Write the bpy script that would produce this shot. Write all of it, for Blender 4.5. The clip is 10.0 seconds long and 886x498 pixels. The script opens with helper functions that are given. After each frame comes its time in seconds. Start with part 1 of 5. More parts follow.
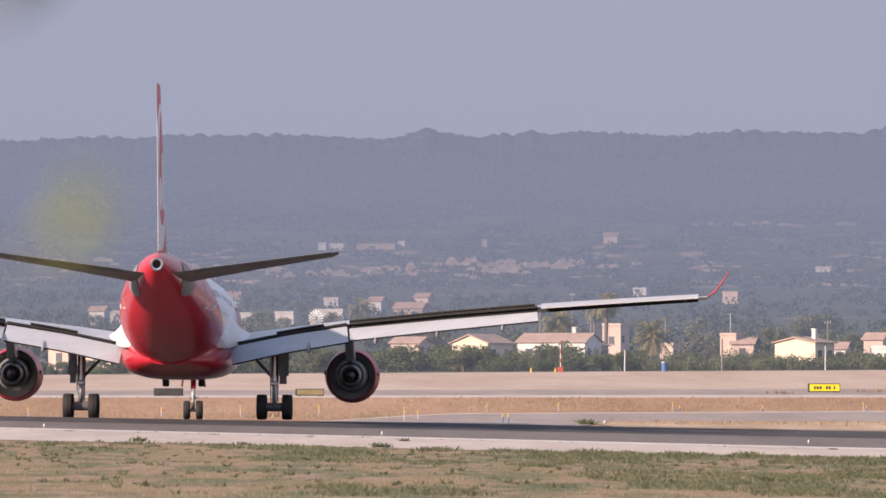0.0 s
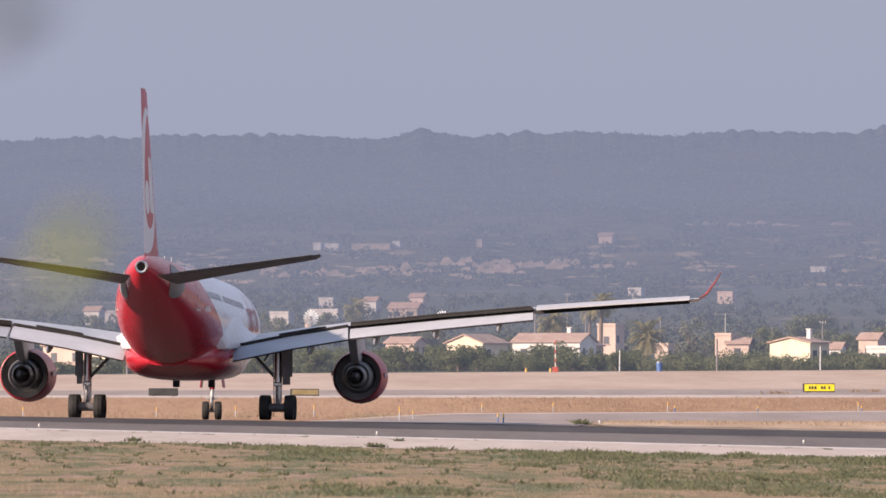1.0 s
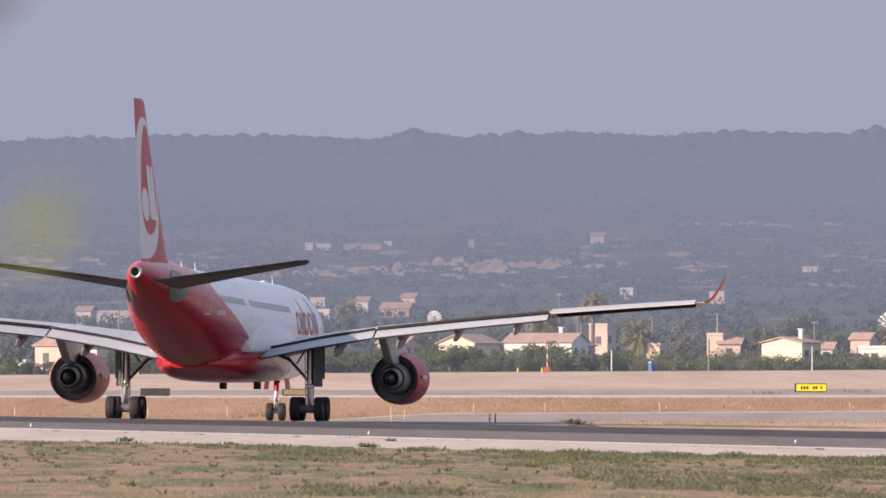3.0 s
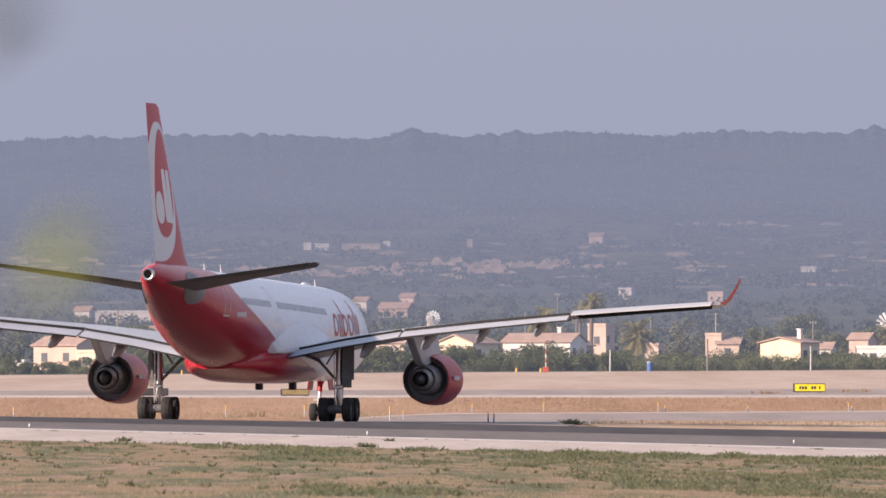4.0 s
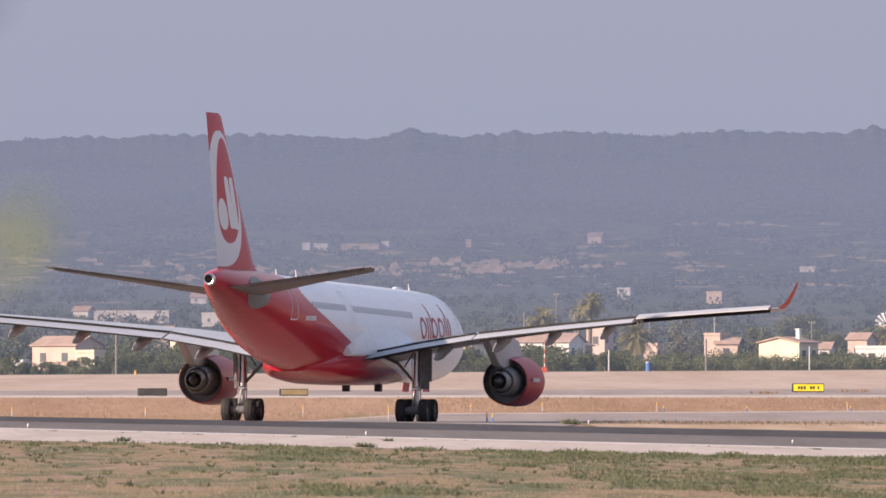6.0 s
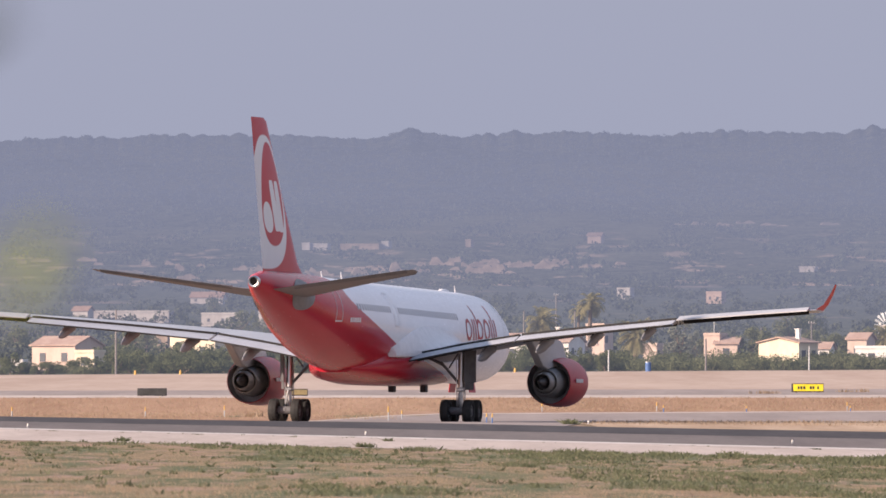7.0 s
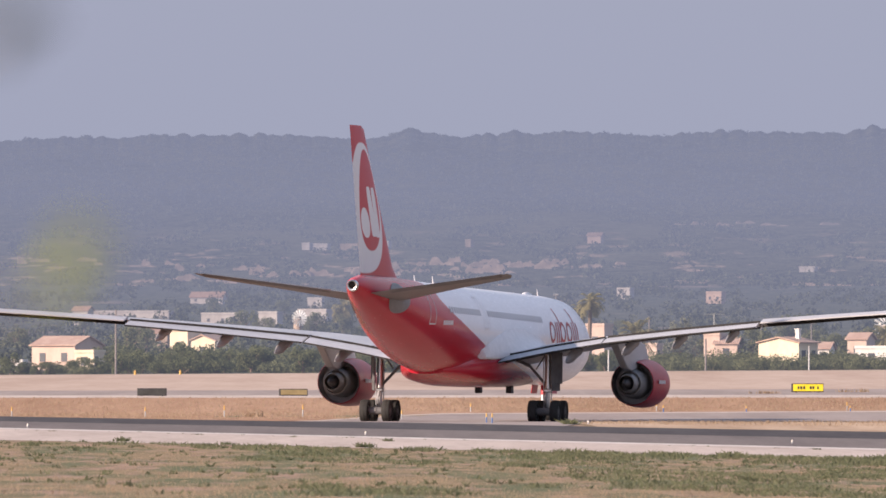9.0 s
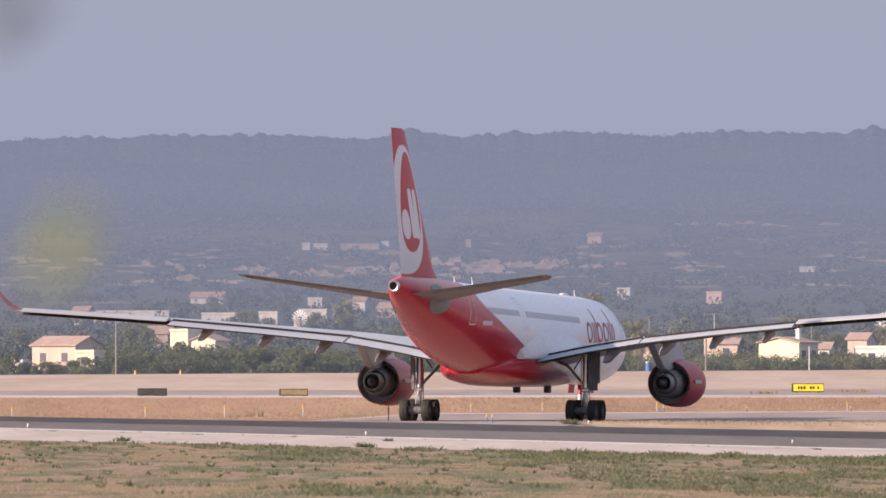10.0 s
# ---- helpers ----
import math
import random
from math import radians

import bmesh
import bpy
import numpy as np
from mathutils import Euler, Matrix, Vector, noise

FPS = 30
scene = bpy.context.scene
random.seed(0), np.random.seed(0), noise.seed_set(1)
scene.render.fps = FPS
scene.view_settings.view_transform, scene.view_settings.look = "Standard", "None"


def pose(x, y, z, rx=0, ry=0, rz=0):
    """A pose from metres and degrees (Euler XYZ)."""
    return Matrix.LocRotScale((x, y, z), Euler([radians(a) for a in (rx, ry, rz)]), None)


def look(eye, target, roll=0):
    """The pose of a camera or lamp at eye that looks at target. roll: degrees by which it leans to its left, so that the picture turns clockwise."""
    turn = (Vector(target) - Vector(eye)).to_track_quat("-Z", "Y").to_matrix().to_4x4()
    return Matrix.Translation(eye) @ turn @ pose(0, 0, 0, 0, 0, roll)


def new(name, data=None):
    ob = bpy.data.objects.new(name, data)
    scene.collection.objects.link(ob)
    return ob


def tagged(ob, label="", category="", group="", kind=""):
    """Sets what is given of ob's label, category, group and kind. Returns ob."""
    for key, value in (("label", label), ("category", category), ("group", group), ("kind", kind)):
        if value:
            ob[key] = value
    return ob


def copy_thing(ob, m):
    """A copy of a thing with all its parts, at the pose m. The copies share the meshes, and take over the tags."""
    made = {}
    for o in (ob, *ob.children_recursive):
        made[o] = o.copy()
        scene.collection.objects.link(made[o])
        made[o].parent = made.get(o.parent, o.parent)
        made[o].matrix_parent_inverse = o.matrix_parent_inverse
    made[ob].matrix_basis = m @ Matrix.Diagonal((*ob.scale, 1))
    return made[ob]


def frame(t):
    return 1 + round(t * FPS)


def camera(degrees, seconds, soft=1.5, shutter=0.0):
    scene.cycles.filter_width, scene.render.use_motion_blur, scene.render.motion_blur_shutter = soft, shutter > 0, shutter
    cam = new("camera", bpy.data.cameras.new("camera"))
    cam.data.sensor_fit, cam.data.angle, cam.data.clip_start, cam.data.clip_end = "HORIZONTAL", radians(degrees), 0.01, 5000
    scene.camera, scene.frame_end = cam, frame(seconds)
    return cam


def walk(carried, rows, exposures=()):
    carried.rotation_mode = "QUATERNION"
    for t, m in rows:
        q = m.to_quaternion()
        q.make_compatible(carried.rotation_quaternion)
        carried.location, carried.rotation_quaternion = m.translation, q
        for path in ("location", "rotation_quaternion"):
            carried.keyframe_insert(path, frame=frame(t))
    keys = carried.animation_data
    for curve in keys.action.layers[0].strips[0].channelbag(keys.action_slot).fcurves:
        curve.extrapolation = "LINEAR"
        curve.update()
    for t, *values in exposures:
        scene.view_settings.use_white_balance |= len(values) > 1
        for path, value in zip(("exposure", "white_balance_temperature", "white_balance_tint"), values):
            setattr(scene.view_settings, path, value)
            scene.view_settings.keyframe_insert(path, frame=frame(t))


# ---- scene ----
# ---- camera ----
F_PX = 24700.0          # focal length over the picture's 1568 units
HORIZON = 746.4         # level line in the picture
EYE = 2.0               # eye height over the datum
cam = camera(2 * math.degrees(math.atan(784 / F_PX)), 10.0, soft=1.6)
cam.data.dof.use_dof = True
cam.data.dof.focus_distance = 820.0
cam.data.dof.aperture_fstop = 7.6
TILT = math.degrees(math.atan((HORIZON - 441) / F_PX))
DEG = math.degrees(1 / F_PX)
# pan of the tripod head, in units of the picture
PAN = [(0, 28), (0.5, 23), (1, 19), (1.5, 14.5), (2, 9.5), (2.5, 6.5), (3.2, 4), (4, 2), (4.5, 1), (5, 0.6), (5.5, 0.2),
       (7, -0.8), (8, -0.8), (9, -1), (10, -0.5)]
walk(cam, [(t, pose(0, 0, EYE, 90 + TILT, 0, p * DEG)) for t, p in PAN], exposures=[(0, 1.0), (10, 1.0)])


def tangent(pts, u):
    """Smooth curve through (u, value) knots, flat outside."""
    if u <= pts[0][0]:
        return pts[0][1]
    for (a, fa), (b, fb) in zip(pts, pts[1:]):
        if u <= b:
            k = (u - a) / (b - a)
            return fa + (fb - fa) * k
    return pts[-1][1]


# Relief of the ground: for each distance the level line's drop at the two ends of the view.
RELIEF = [(20, 2900, 2900), (60, 1500, 1500), (150, 1010, 1010), (280, 876, 896), (450, 822, 848), (690, 779, 813), (725, 760, 798),
          (762, 737.6, 765.5), (790, 739, 761), (830, 744.5, 750), (880, 747, 745.5), (940, 738, 733), (1000, 733, 727.5), (1100, 704, 704),
          (1125, 700, 699), (1180, 692, 689), (1500, 668, 657), (1560, 664, 655), (1750, 650, 646),
          (2000, 628, 626), (2600, 575, 575), (3300, 505, 505), (3400, 525, 525)]


def drop(u, d):
    for a, b in zip(RELIEF, RELIEF[1:]):
        if d <= b[0]:
            k = max(0.0, (d - a[0]) / (b[0] - a[0]))
            left, right = a[1] + (b[1] - a[1]) * k, a[2] + (b[2] - a[2]) * k
            break
    else:
        left, right = RELIEF[-1][1:]
    s = min(1.6, max(-0.6, u / 1568))
    return left + (right - left) * s


def spot(u, d, lift=0.0):
    """Place on the ground at bearing u (across the view) and distance d."""
    return Vector(((u - 784) * d / F_PX, d, EYE - (drop(u, d) - HORIZON) * d / F_PX + lift))


def ground_z(x, d):
    return spot(784 + x * F_PX / d, d).z


# ---- light ----
SUN_TO = Vector((-0.81, -0.48, 0.36)).normalized()
world = bpy.data.worlds.new("sky")
scene.world = world
world.use_nodes = True
wn, wl = world.node_tree.nodes, world.node_tree.links
wn.clear()
sky = wn.new("ShaderNodeTexSky")
sky.sky_type, sky.sun_disc = "NISHITA", False
sky.sun_elevation = math.asin(SUN_TO.z)
sky.sun_rotation = math.atan2(SUN_TO.x, SUN_TO.y)
sky.air_density, sky.dust_density, sky.ozone_density = 1.0, 3.0, 2.5
coords, split, ramp = wn.new("ShaderNodeTexCoord"), wn.new("ShaderNodeSeparateXYZ"), wn.new("ShaderNodeValToRGB")
wl.new(coords.outputs["Generated"], split.inputs[0])
wl.new(split.outputs["Z"], ramp.inputs[0])
ramp.color_ramp.elements[0].position, ramp.color_ramp.elements[1].position = 0.30, 0.75
ramp.color_ramp.elements[0].color, ramp.color_ramp.elements[1].color = (1, 1, 1, 1), (0, 0, 0, 1)
# evening haze lying all round the horizon
haze = wn.new("ShaderNodeValToRGB")
wl.new(split.outputs["Z"], haze.inputs[0])
haze.color_ramp.elements[0].position, haze.color_ramp.elements[1].position = 0.0, 0.035
high = haze.color_ramp.elements.new(0.40)
high.color = (0.37, 0.365, 0.43, 1)
haze.color_ramp.elements[0].color, haze.color_ramp.elements[1].color = (0.174, 0.184, 0.248, 1), (0.188, 0.197, 0.256, 1)
b_sky, b_haze, mix, w_out = wn.new("ShaderNodeBackground"), wn.new("ShaderNodeBackground"), wn.new("ShaderNodeMixShader"), wn.new("ShaderNodeOutputWorld")
b_sky.inputs[1].default_value, b_haze.inputs[1].default_value = 0.15, 1.0
wl.new(sky.outputs[0], b_sky.inputs[0])
wl.new(haze.outputs[0], b_haze.inputs[0])
wl.new(ramp.outputs[0], mix.inputs[0])
wl.new(b_sky.outputs[0], mix.inputs[1])
wl.new(b_haze.outputs[0], mix.inputs[2])
wl.new(mix.outputs[0], w_out.inputs[0])
sun = new("sun", bpy.data.lights.new("sun", "SUN"))
sun.data.energy, sun.data.angle, sun.data.color = 4.1, radians(1.0), (1.0, 0.79, 0.65)
sun.matrix_world = look(SUN_TO * 100, (0, 0, 0))


# ---- materials ----
class Net:
    """A small writer of node materials."""

    def __init__(self, name, rough=0.6, metal=0.0, spec=0.5):
        self.mat = bpy.data.materials.new(name)
        self.mat.use_nodes = True
        self.n, self.l = self.mat.node_tree.nodes, self.mat.node_tree.links
        self.bsdf = self.n["Principled BSDF"]
        self.bsdf.inputs["Roughness"].default_value = rough
        self.bsdf.inputs["Metallic"].default_value = metal
        self.bsdf.inputs["Specular IOR Level"].default_value = spec
        self.co = self.n.new("ShaderNodeTexCoord")

    def put(self, socket, value):
        if isinstance(value, bpy.types.NodeSocket):
            self.l.new(value, socket)
        else:
            socket.default_value = value

    def math(self, op, a, b=0.0, c=0.0):
        node = self.n.new("ShaderNodeMath")
        node.operation = op
        for i, v in enumerate((a, b, c)):
            self.put(node.inputs[i], v)
        return node.outputs[0]

    def noise(self, scale=1.0, stretch=(1, 1, 1), detail=5.0, rough=0.6, co="Object"):
        m, t = self.n.new("ShaderNodeMapping"), self.n.new("ShaderNodeTexNoise")
        m.inputs["Scale"].default_value = stretch
        self.l.new(self.co.outputs[co], m.inputs[0])
        self.l.new(m.outputs[0], t.inputs["Vector"])
        t.inputs["Scale"].default_value, t.inputs["Detail"].default_value, t.inputs["Roughness"].default_value = scale, detail, rough
        return t.outputs["Fac"]

    def mix(self, fac, a, b):
        node = self.n.new("ShaderNodeMix")
        node.data_type = "RGBA"
        self.put(node.inputs[0], fac)
        for s, v in ((node.inputs[6], a), (node.inputs[7], b)):
            self.put(s, (*v, 1) if isinstance(v, tuple) else v)
        return node.outputs[2]

    def step(self, value, lo, hi):
        node = self.n.new("ShaderNodeMapRange")
        self.put(node.inputs[0], value)
        node.inputs[1].default_value, node.inputs[2].default_value = lo, hi
        return node.outputs[0]

    def color(self, value):
        self.put(self.bsdf.inputs["Base Color"], (*value, 1) if isinstance(value, tuple) else value)
        return self

    def rough(self, value):
        self.put(self.bsdf.inputs["Roughness"], value)
        return self

    def bump(self, height, strength=0.3, distance=0.05):
        node = self.n.new("ShaderNodeBump")
        node.inputs["Strength"].default_value, node.inputs["Distance"].default_value = strength, distance
        self.l.new(height, node.inputs["Height"])
        self.l.new(node.outputs[0], self.bsdf.inputs["Normal"])
        return self

    def glow(self, value, strength):
        self.put(self.bsdf.inputs["Emission Color"], (*value, 1) if isinstance(value, tuple) else value)
        self.bsdf.inputs["Emission Strength"].default_value = strength
        return self


AIR = (0.128, 0.137, 0.197)     # haze colour of the evening air, put into far materials as emission


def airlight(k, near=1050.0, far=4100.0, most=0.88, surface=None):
    """Haze put into far materials as emission: a veil that grows with distance."""
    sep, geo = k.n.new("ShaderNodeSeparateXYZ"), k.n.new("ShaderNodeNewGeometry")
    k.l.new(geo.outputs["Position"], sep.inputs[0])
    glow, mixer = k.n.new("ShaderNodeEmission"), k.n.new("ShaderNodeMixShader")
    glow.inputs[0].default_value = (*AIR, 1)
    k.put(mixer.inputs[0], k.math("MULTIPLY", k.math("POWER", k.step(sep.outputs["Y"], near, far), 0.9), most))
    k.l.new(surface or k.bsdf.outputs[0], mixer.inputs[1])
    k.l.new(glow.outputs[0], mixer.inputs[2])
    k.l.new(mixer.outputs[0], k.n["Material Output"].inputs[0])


def plain(name, a, b, scale=2.0, rough=0.6, metal=0.0, stretch=(1, 1, 1), bump=0.15, spec=0.5, far=False):
    """Two tones mixed by coarse and fine noise."""
    k = Net(name, rough, metal, spec)
    coarse, fine = k.noise(scale, stretch), k.noise(scale * 9, stretch)
    f = k.step(k.math("ADD", k.math("MULTIPLY", coarse, 0.7), k.math("MULTIPLY", fine, 0.3)), 0.36, 0.64)
    k.color(k.mix(f, a, b))
    if bump:
        k.bump(fine, bump)
    # far: distance haze is mixed in as emission
    if far:
        airlight(k)
    return k.mat


def leafy(name, a, b, scale=0.4, far=False):
    k = Net(name, 0.75, 0.0, 0.2)
    info = k.n.new("ShaderNodeNewGeometry")
    tone = k.mix(k.math("ADD", k.math("MULTIPLY", info.outputs["Random Per Island"], 0.55), k.math("MULTIPLY", k.noise(scale), 0.45)), a, b)
    k.color(tone)
    through_leaf, mixer = k.n.new("ShaderNodeBsdfTranslucent"), k.n.new("ShaderNodeMixShader")
    k.put(through_leaf.inputs[0], tone)
    mixer.inputs[0].default_value = 0.5
    k.l.new(k.bsdf.outputs[0], mixer.inputs[1])
    k.l.new(through_leaf.outputs[0], mixer.inputs[2])
    k.l.new(mixer.outputs[0], k.n["Material Output"].inputs[0])
    # far leaves get the same emissive haze over their colour
    if far:
        airlight(k, surface=mixer.outputs[0])
    return k.mat


M = {}
M["asphalt"] = plain("asphalt", (0.058, 0.053, 0.055), (0.092, 0.085, 0.086), 0.25, 0.9, 0, (1, 0.15, 1), 0.1, 0.1)
M["asphalt_edge"] = plain("worn_asphalt", (0.145, 0.125, 0.118), (0.20, 0.172, 0.158), 0.3, 0.9, 0, (1, 0.12, 1), 0.1, 0.1)
M["concrete"] = plain("pale_concrete", (0.42, 0.345, 0.295), (0.56, 0.47, 0.41), 0.35, 0.9, 0, (1, 0.12, 1), 0.1, 0.1)
M["taxi"] = plain("grey_taxiway", (0.26, 0.215, 0.195), (0.35, 0.295, 0.265), 0.2, 0.9, 0, (1, 0.1, 1), 0.1, 0.1)
M["paint_white"] = plain("road_paint", (0.50, 0.44, 0.40), (0.66, 0.60, 0.55), 0.8, 0.8, 0, (1, 0.2, 1), 0.1, 0.2)
M["straw"] = plain("dry_straw_grass", (0.33, 0.225, 0.145), (0.50, 0.37, 0.26), 0.22, 0.95, 0, (1, 0.08, 1), 0.3, 0.1)
M["brown_grass"] = plain("brown_dry_grass", (0.27, 0.155, 0.092), (0.42, 0.265, 0.172), 0.12, 0.95, 0, (1, 0.05, 1), 0.2, 0.1)
M["sand"] = plain("sandy_field", (0.385, 0.285, 0.222), (0.50, 0.39, 0.318), 0.09, 0.95, 0, (1, 0.06, 1), 0.2, 0.1)

k = Net("field", 0.9, 0, 0.2)
big, fine, mid = k.noise(0.22, (1, 0.10, 1), 7), k.noise(2.6, (1, 0.07, 1), 7, 0.7), k.noise(0.8, (1, 0.06, 1), 6)
dry = k.mix(k.step(fine, 0.3, 0.7), (0.18, 0.128, 0.066), (0.315, 0.232, 0.132))
green = k.mix(k.step(fine, 0.3, 0.7), (0.072, 0.084, 0.038), (0.155, 0.158, 0.076))
earth = k.mix(k.step(fine, 0.3, 0.7), (0.24, 0.155, 0.105), (0.37, 0.255, 0.182))
c = k.mix(k.step(big, 0.45, 0.56), dry, green)
k.color(k.mix(k.step(mid, 0.53, 0.62), c, earth)).bump(fine, 0.3, 0.1)
M["field"] = k.mat


k = Net("scrub", 0.95, 0, 0.1)
big, fine = k.noise(0.03, (1, 0.25, 1), 6), k.noise(0.5, (1, 0.2, 1), 5)
c = k.mix(k.step(fine, 0.35, 0.65), (0.045, 0.055, 0.035), (0.12, 0.12, 0.075))
k.color(k.mix(k.step(big, 0.60, 0.70), c, (0.24, 0.185, 0.14))).bump(fine, 0.4, 0.5)
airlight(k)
M["scrub"] = k.mat


def part(name, bm, material, parent, label=""):
    """One mesh object from a bmesh, under a thing or a part (or top-level with parent None)."""
    me = bpy.data.meshes.new(name)
    bm.normal_update()
    bm.to_mesh(me)
    bm.free()
    for m in material if isinstance(material, (list, tuple)) else [material]:
        me.materials.append(m)
    ob = new(name, me)
    ob.parent = parent
    return tagged(ob, label) if label else ob


def smooth(ob, angle=40):
    ob.data.shade_smooth()
    ob.data.set_sharp_from_angle(angle=radians(angle))
    return ob


def thing(name, label, category, at=(0, 0, 0), rz=0.0, group="", kind=""):
    ob = new(name)
    ob.matrix_basis = pose(*at, 0, 0, rz)
    return tagged(ob, label, category, group, kind)


def loft(bm, rings, cap=True, close=True):
    """Skin over rings of equally many points."""
    vs = [[bm.verts.new(p) for p in r] for r in rings]
    n = len(vs[0])
    for a, b in zip(vs, vs[1:]):
        for i in range(n if close else n - 1):
            j = (i + 1) % n
            bm.faces.new((a[i], a[j], b[j], b[i]))
    if cap:
        bm.faces.new(list(reversed(vs[0])))
        bm.faces.new(vs[-1])
    return vs


def fixed(bm):
    bmesh.ops.recalc_face_normals(bm, faces=bm.faces)
    return bm


def slab(bm, size, at=(0, 0, 0), m=None, bevel=0.0):
    """A box with chamfered edges added to bm."""
    t = Matrix.Translation(at) @ (m or Matrix()) @ Matrix.Diagonal((*size, 1))
    r = bmesh.ops.create_cube(bm, size=1, matrix=t)
    if bevel:
        es = {e for v in r["verts"] for e in v.link_edges}
        bmesh.ops.bevel(bm, geom=list(es), offset=bevel, segments=1, affect="EDGES")
    return bm


def rod(bm, a, b, r1, r2=None, n=10):
    a, b = Vector(a), Vector(b)
    q = (b - a).to_track_quat("Z", "Y").to_matrix().to_4x4()
    bmesh.ops.create_cone(bm, cap_ends=True, segments=n, radius1=r1, radius2=r1 if r2 is None else r2, depth=(b - a).length,
                          matrix=Matrix.Translation((a + b) / 2) @ q)
    return bm


# ---- ground ----
def strip_mesh(name, edges, material, lift, steps_u=60, steps_d=6, lo=-3600, hi=5200):
    """Sheet of the ground between two edge lines, each a list of (bearing, distance) knots."""
    near, far = edges
    us = sorted({lo + (hi - lo) * i / steps_u for i in range(steps_u + 1)} | {u for e in edges for u, _ in e if lo < u < hi})
    bm = bmesh.new()
    rows = []
    for u in us:
        d0, d1 = tangent(near, u), tangent(far, u)
        ds = [d0 + (d1 - d0) * j / steps_d for j in range(steps_d + 1)]
        rows.append([bm.verts.new(spot(u, d, lift)) for d in ds])
    for a, b in zip(rows, rows[1:]):
        for i in range(steps_d):
            if (a[i].co - a[i + 1].co).length > 1e-3 or (b[i].co - b[i + 1].co).length > 1e-3:
                bm.faces.new((a[i], b[i], b[i + 1], a[i + 1]))
    return part(name, bm, material, None)


def flat(d):
    return [(0, d)]


def build_ground():
    bm = bmesh.new()
    ds = sorted({-400, -100, -20, 20, 40, 60, 100, 150, *(r[0] for r in RELIEF), *range(180, 1600, 20), *range(1600, 3400, 100)})
    us = [-9000, -6500, -5000] + list(range(-3600, 5300, 110)) + [6500, 8000, 10500]
    rows = []
    for d in ds:
        e = max(d, 20)
        row = []
        for u in us:
            p = spot(u, e)
            if d < 20:
                p = Vector(((u - 784) / 9000 * 60, d, spot(784, 20).z))
            p.x = p.x + (u - 784) / 9000 * 60 * max(0, 1 - abs(d) / 400) if d >= 20 else p.x
            row.append(bm.verts.new(p))
        rows.append(row)
    for a, b in zip(rows, rows[1:]):
        for i in range(len(us) - 1):
            bm.faces.new((a[i], a[i + 1], b[i + 1], b[i]))
    g = part("ground", bm, M["field"], None)
    tagged(g, "dry grassy airfield ground with green weeds", "ground", kind="structure")
    for name, e, m, lift, label, kind in (
            ("shoulder", (flat(688), flat(727)), "concrete", 0.012, "pale concrete runway shoulder", "pavement"),
            ("edge_line", (flat(725.5), flat(728.5)), "paint_white", 0.020, "worn white runway edge line", "marking"),
            ("runway_margin", (flat(728), flat(750)), "asphalt_edge", 0.014, "worn grey asphalt margin of the runway", "pavement"),
            ("runway", (flat(748), [(0, 806), (600, 806), (900, 776), (1100, 764)]), "asphalt", 0.018, "dark asphalt runway with a low crown", "road"),
            ("straw_verge", ([(1000, 860), (1060, 764), (1100, 764)], [(1000, 860), (1060, 862), (1568, 868)]), "straw", 0.014, "straw-coloured dry grass verge", "grass"),
            ("taxiway", ([(300, 806), (600, 806), (900, 776), (1000, 768), (1060, 858), (1568, 868)], [(300, 830), (560, 880), (784, 960), (1568, 975)]), "taxi", 0.020, "grey taxiway behind the runway", "road"),
            ("taxiway_line", ([(300, 829), (560, 880), (784, 960), (1568, 975)], [(300, 830), (560, 888), (784, 976), (1568, 996)]), "concrete", 0.026, "pale concrete edge of the taxiway", "pavement"),
            ("brown_verge", ([(300, 806), (560, 886), (784, 974), (1568, 994)], flat(1100)), "brown_grass", 0.010, "brown dry grass strip", "grass"),
            ("far_line", (flat(1098), flat(1122)), "concrete", 0.016, "pale far pavement edge", "pavement"),
            ("far_taxiway", (flat(1120), flat(1180)), "taxi", 0.014, "distant grey taxiway", "road"),
            ("sandy_field", (flat(1178), flat(1560)), "sand", 0.010, "bare sandy field", "field"),
            ("backdrop_scrub", (flat(1558), flat(3330)), "scrub", 0.012, "scrubby plain rising towards the hill", "scrubland")):
        tagged(strip_mesh(name, e, M[m], lift, 80, 90 if "scrub" in name else 24), label, kind, kind="structure")


build_ground()


# ---- distance ----
SKYLINE = [(-600, 256), (0, 253), (145, 246), (200, 250), (270, 241), (345, 244), (440, 243), (510, 241), (600, 247), (660, 249), (690, 243), (713, 233), (727, 230), (742, 233),
           (760, 241), (820, 246), (860, 240), (882, 245), (900, 235), (912, 232), (928, 237), (945, 242), (1000, 236), (1100, 241), (1170, 244), (1230, 239), (1320, 238), (1430, 238),
           (1500, 240), (1530, 232), (1545, 229), (1570, 231), (2200, 236)]


def ridge_drop(u):
    """Skyline of the wooded hill, with rounded tree crowns."""
    bump = 11 * abs(noise.noise(Vector((u / 34, 3.1, 0)))) + 6 * abs(noise.noise(Vector((u / 15, 7.7, 0)))) + 3 * abs(noise.noise(Vector((u / 6, 2.2, 0))))
    return tangent(SKYLINE, u), bump


def hill_spot(u, q):
    """Place on the hill's slope: q from its foot (0) to the skyline (1)."""
    base, bump = ridge_drop(u)
    d = 3285 + 1365 * q
    v = 506 + (243 - 506) * q ** 0.95 + (base - 243) * q ** 9 - bump * q ** 18
    w = math.sin(math.pi * min(1, q))
    v += w * 9 * noise.noise(Vector((u / 210, q * 6, 2.0)))
    return Vector(((u - 784) * d / F_PX, d, EYE + (HORIZON - v) * d / F_PX))


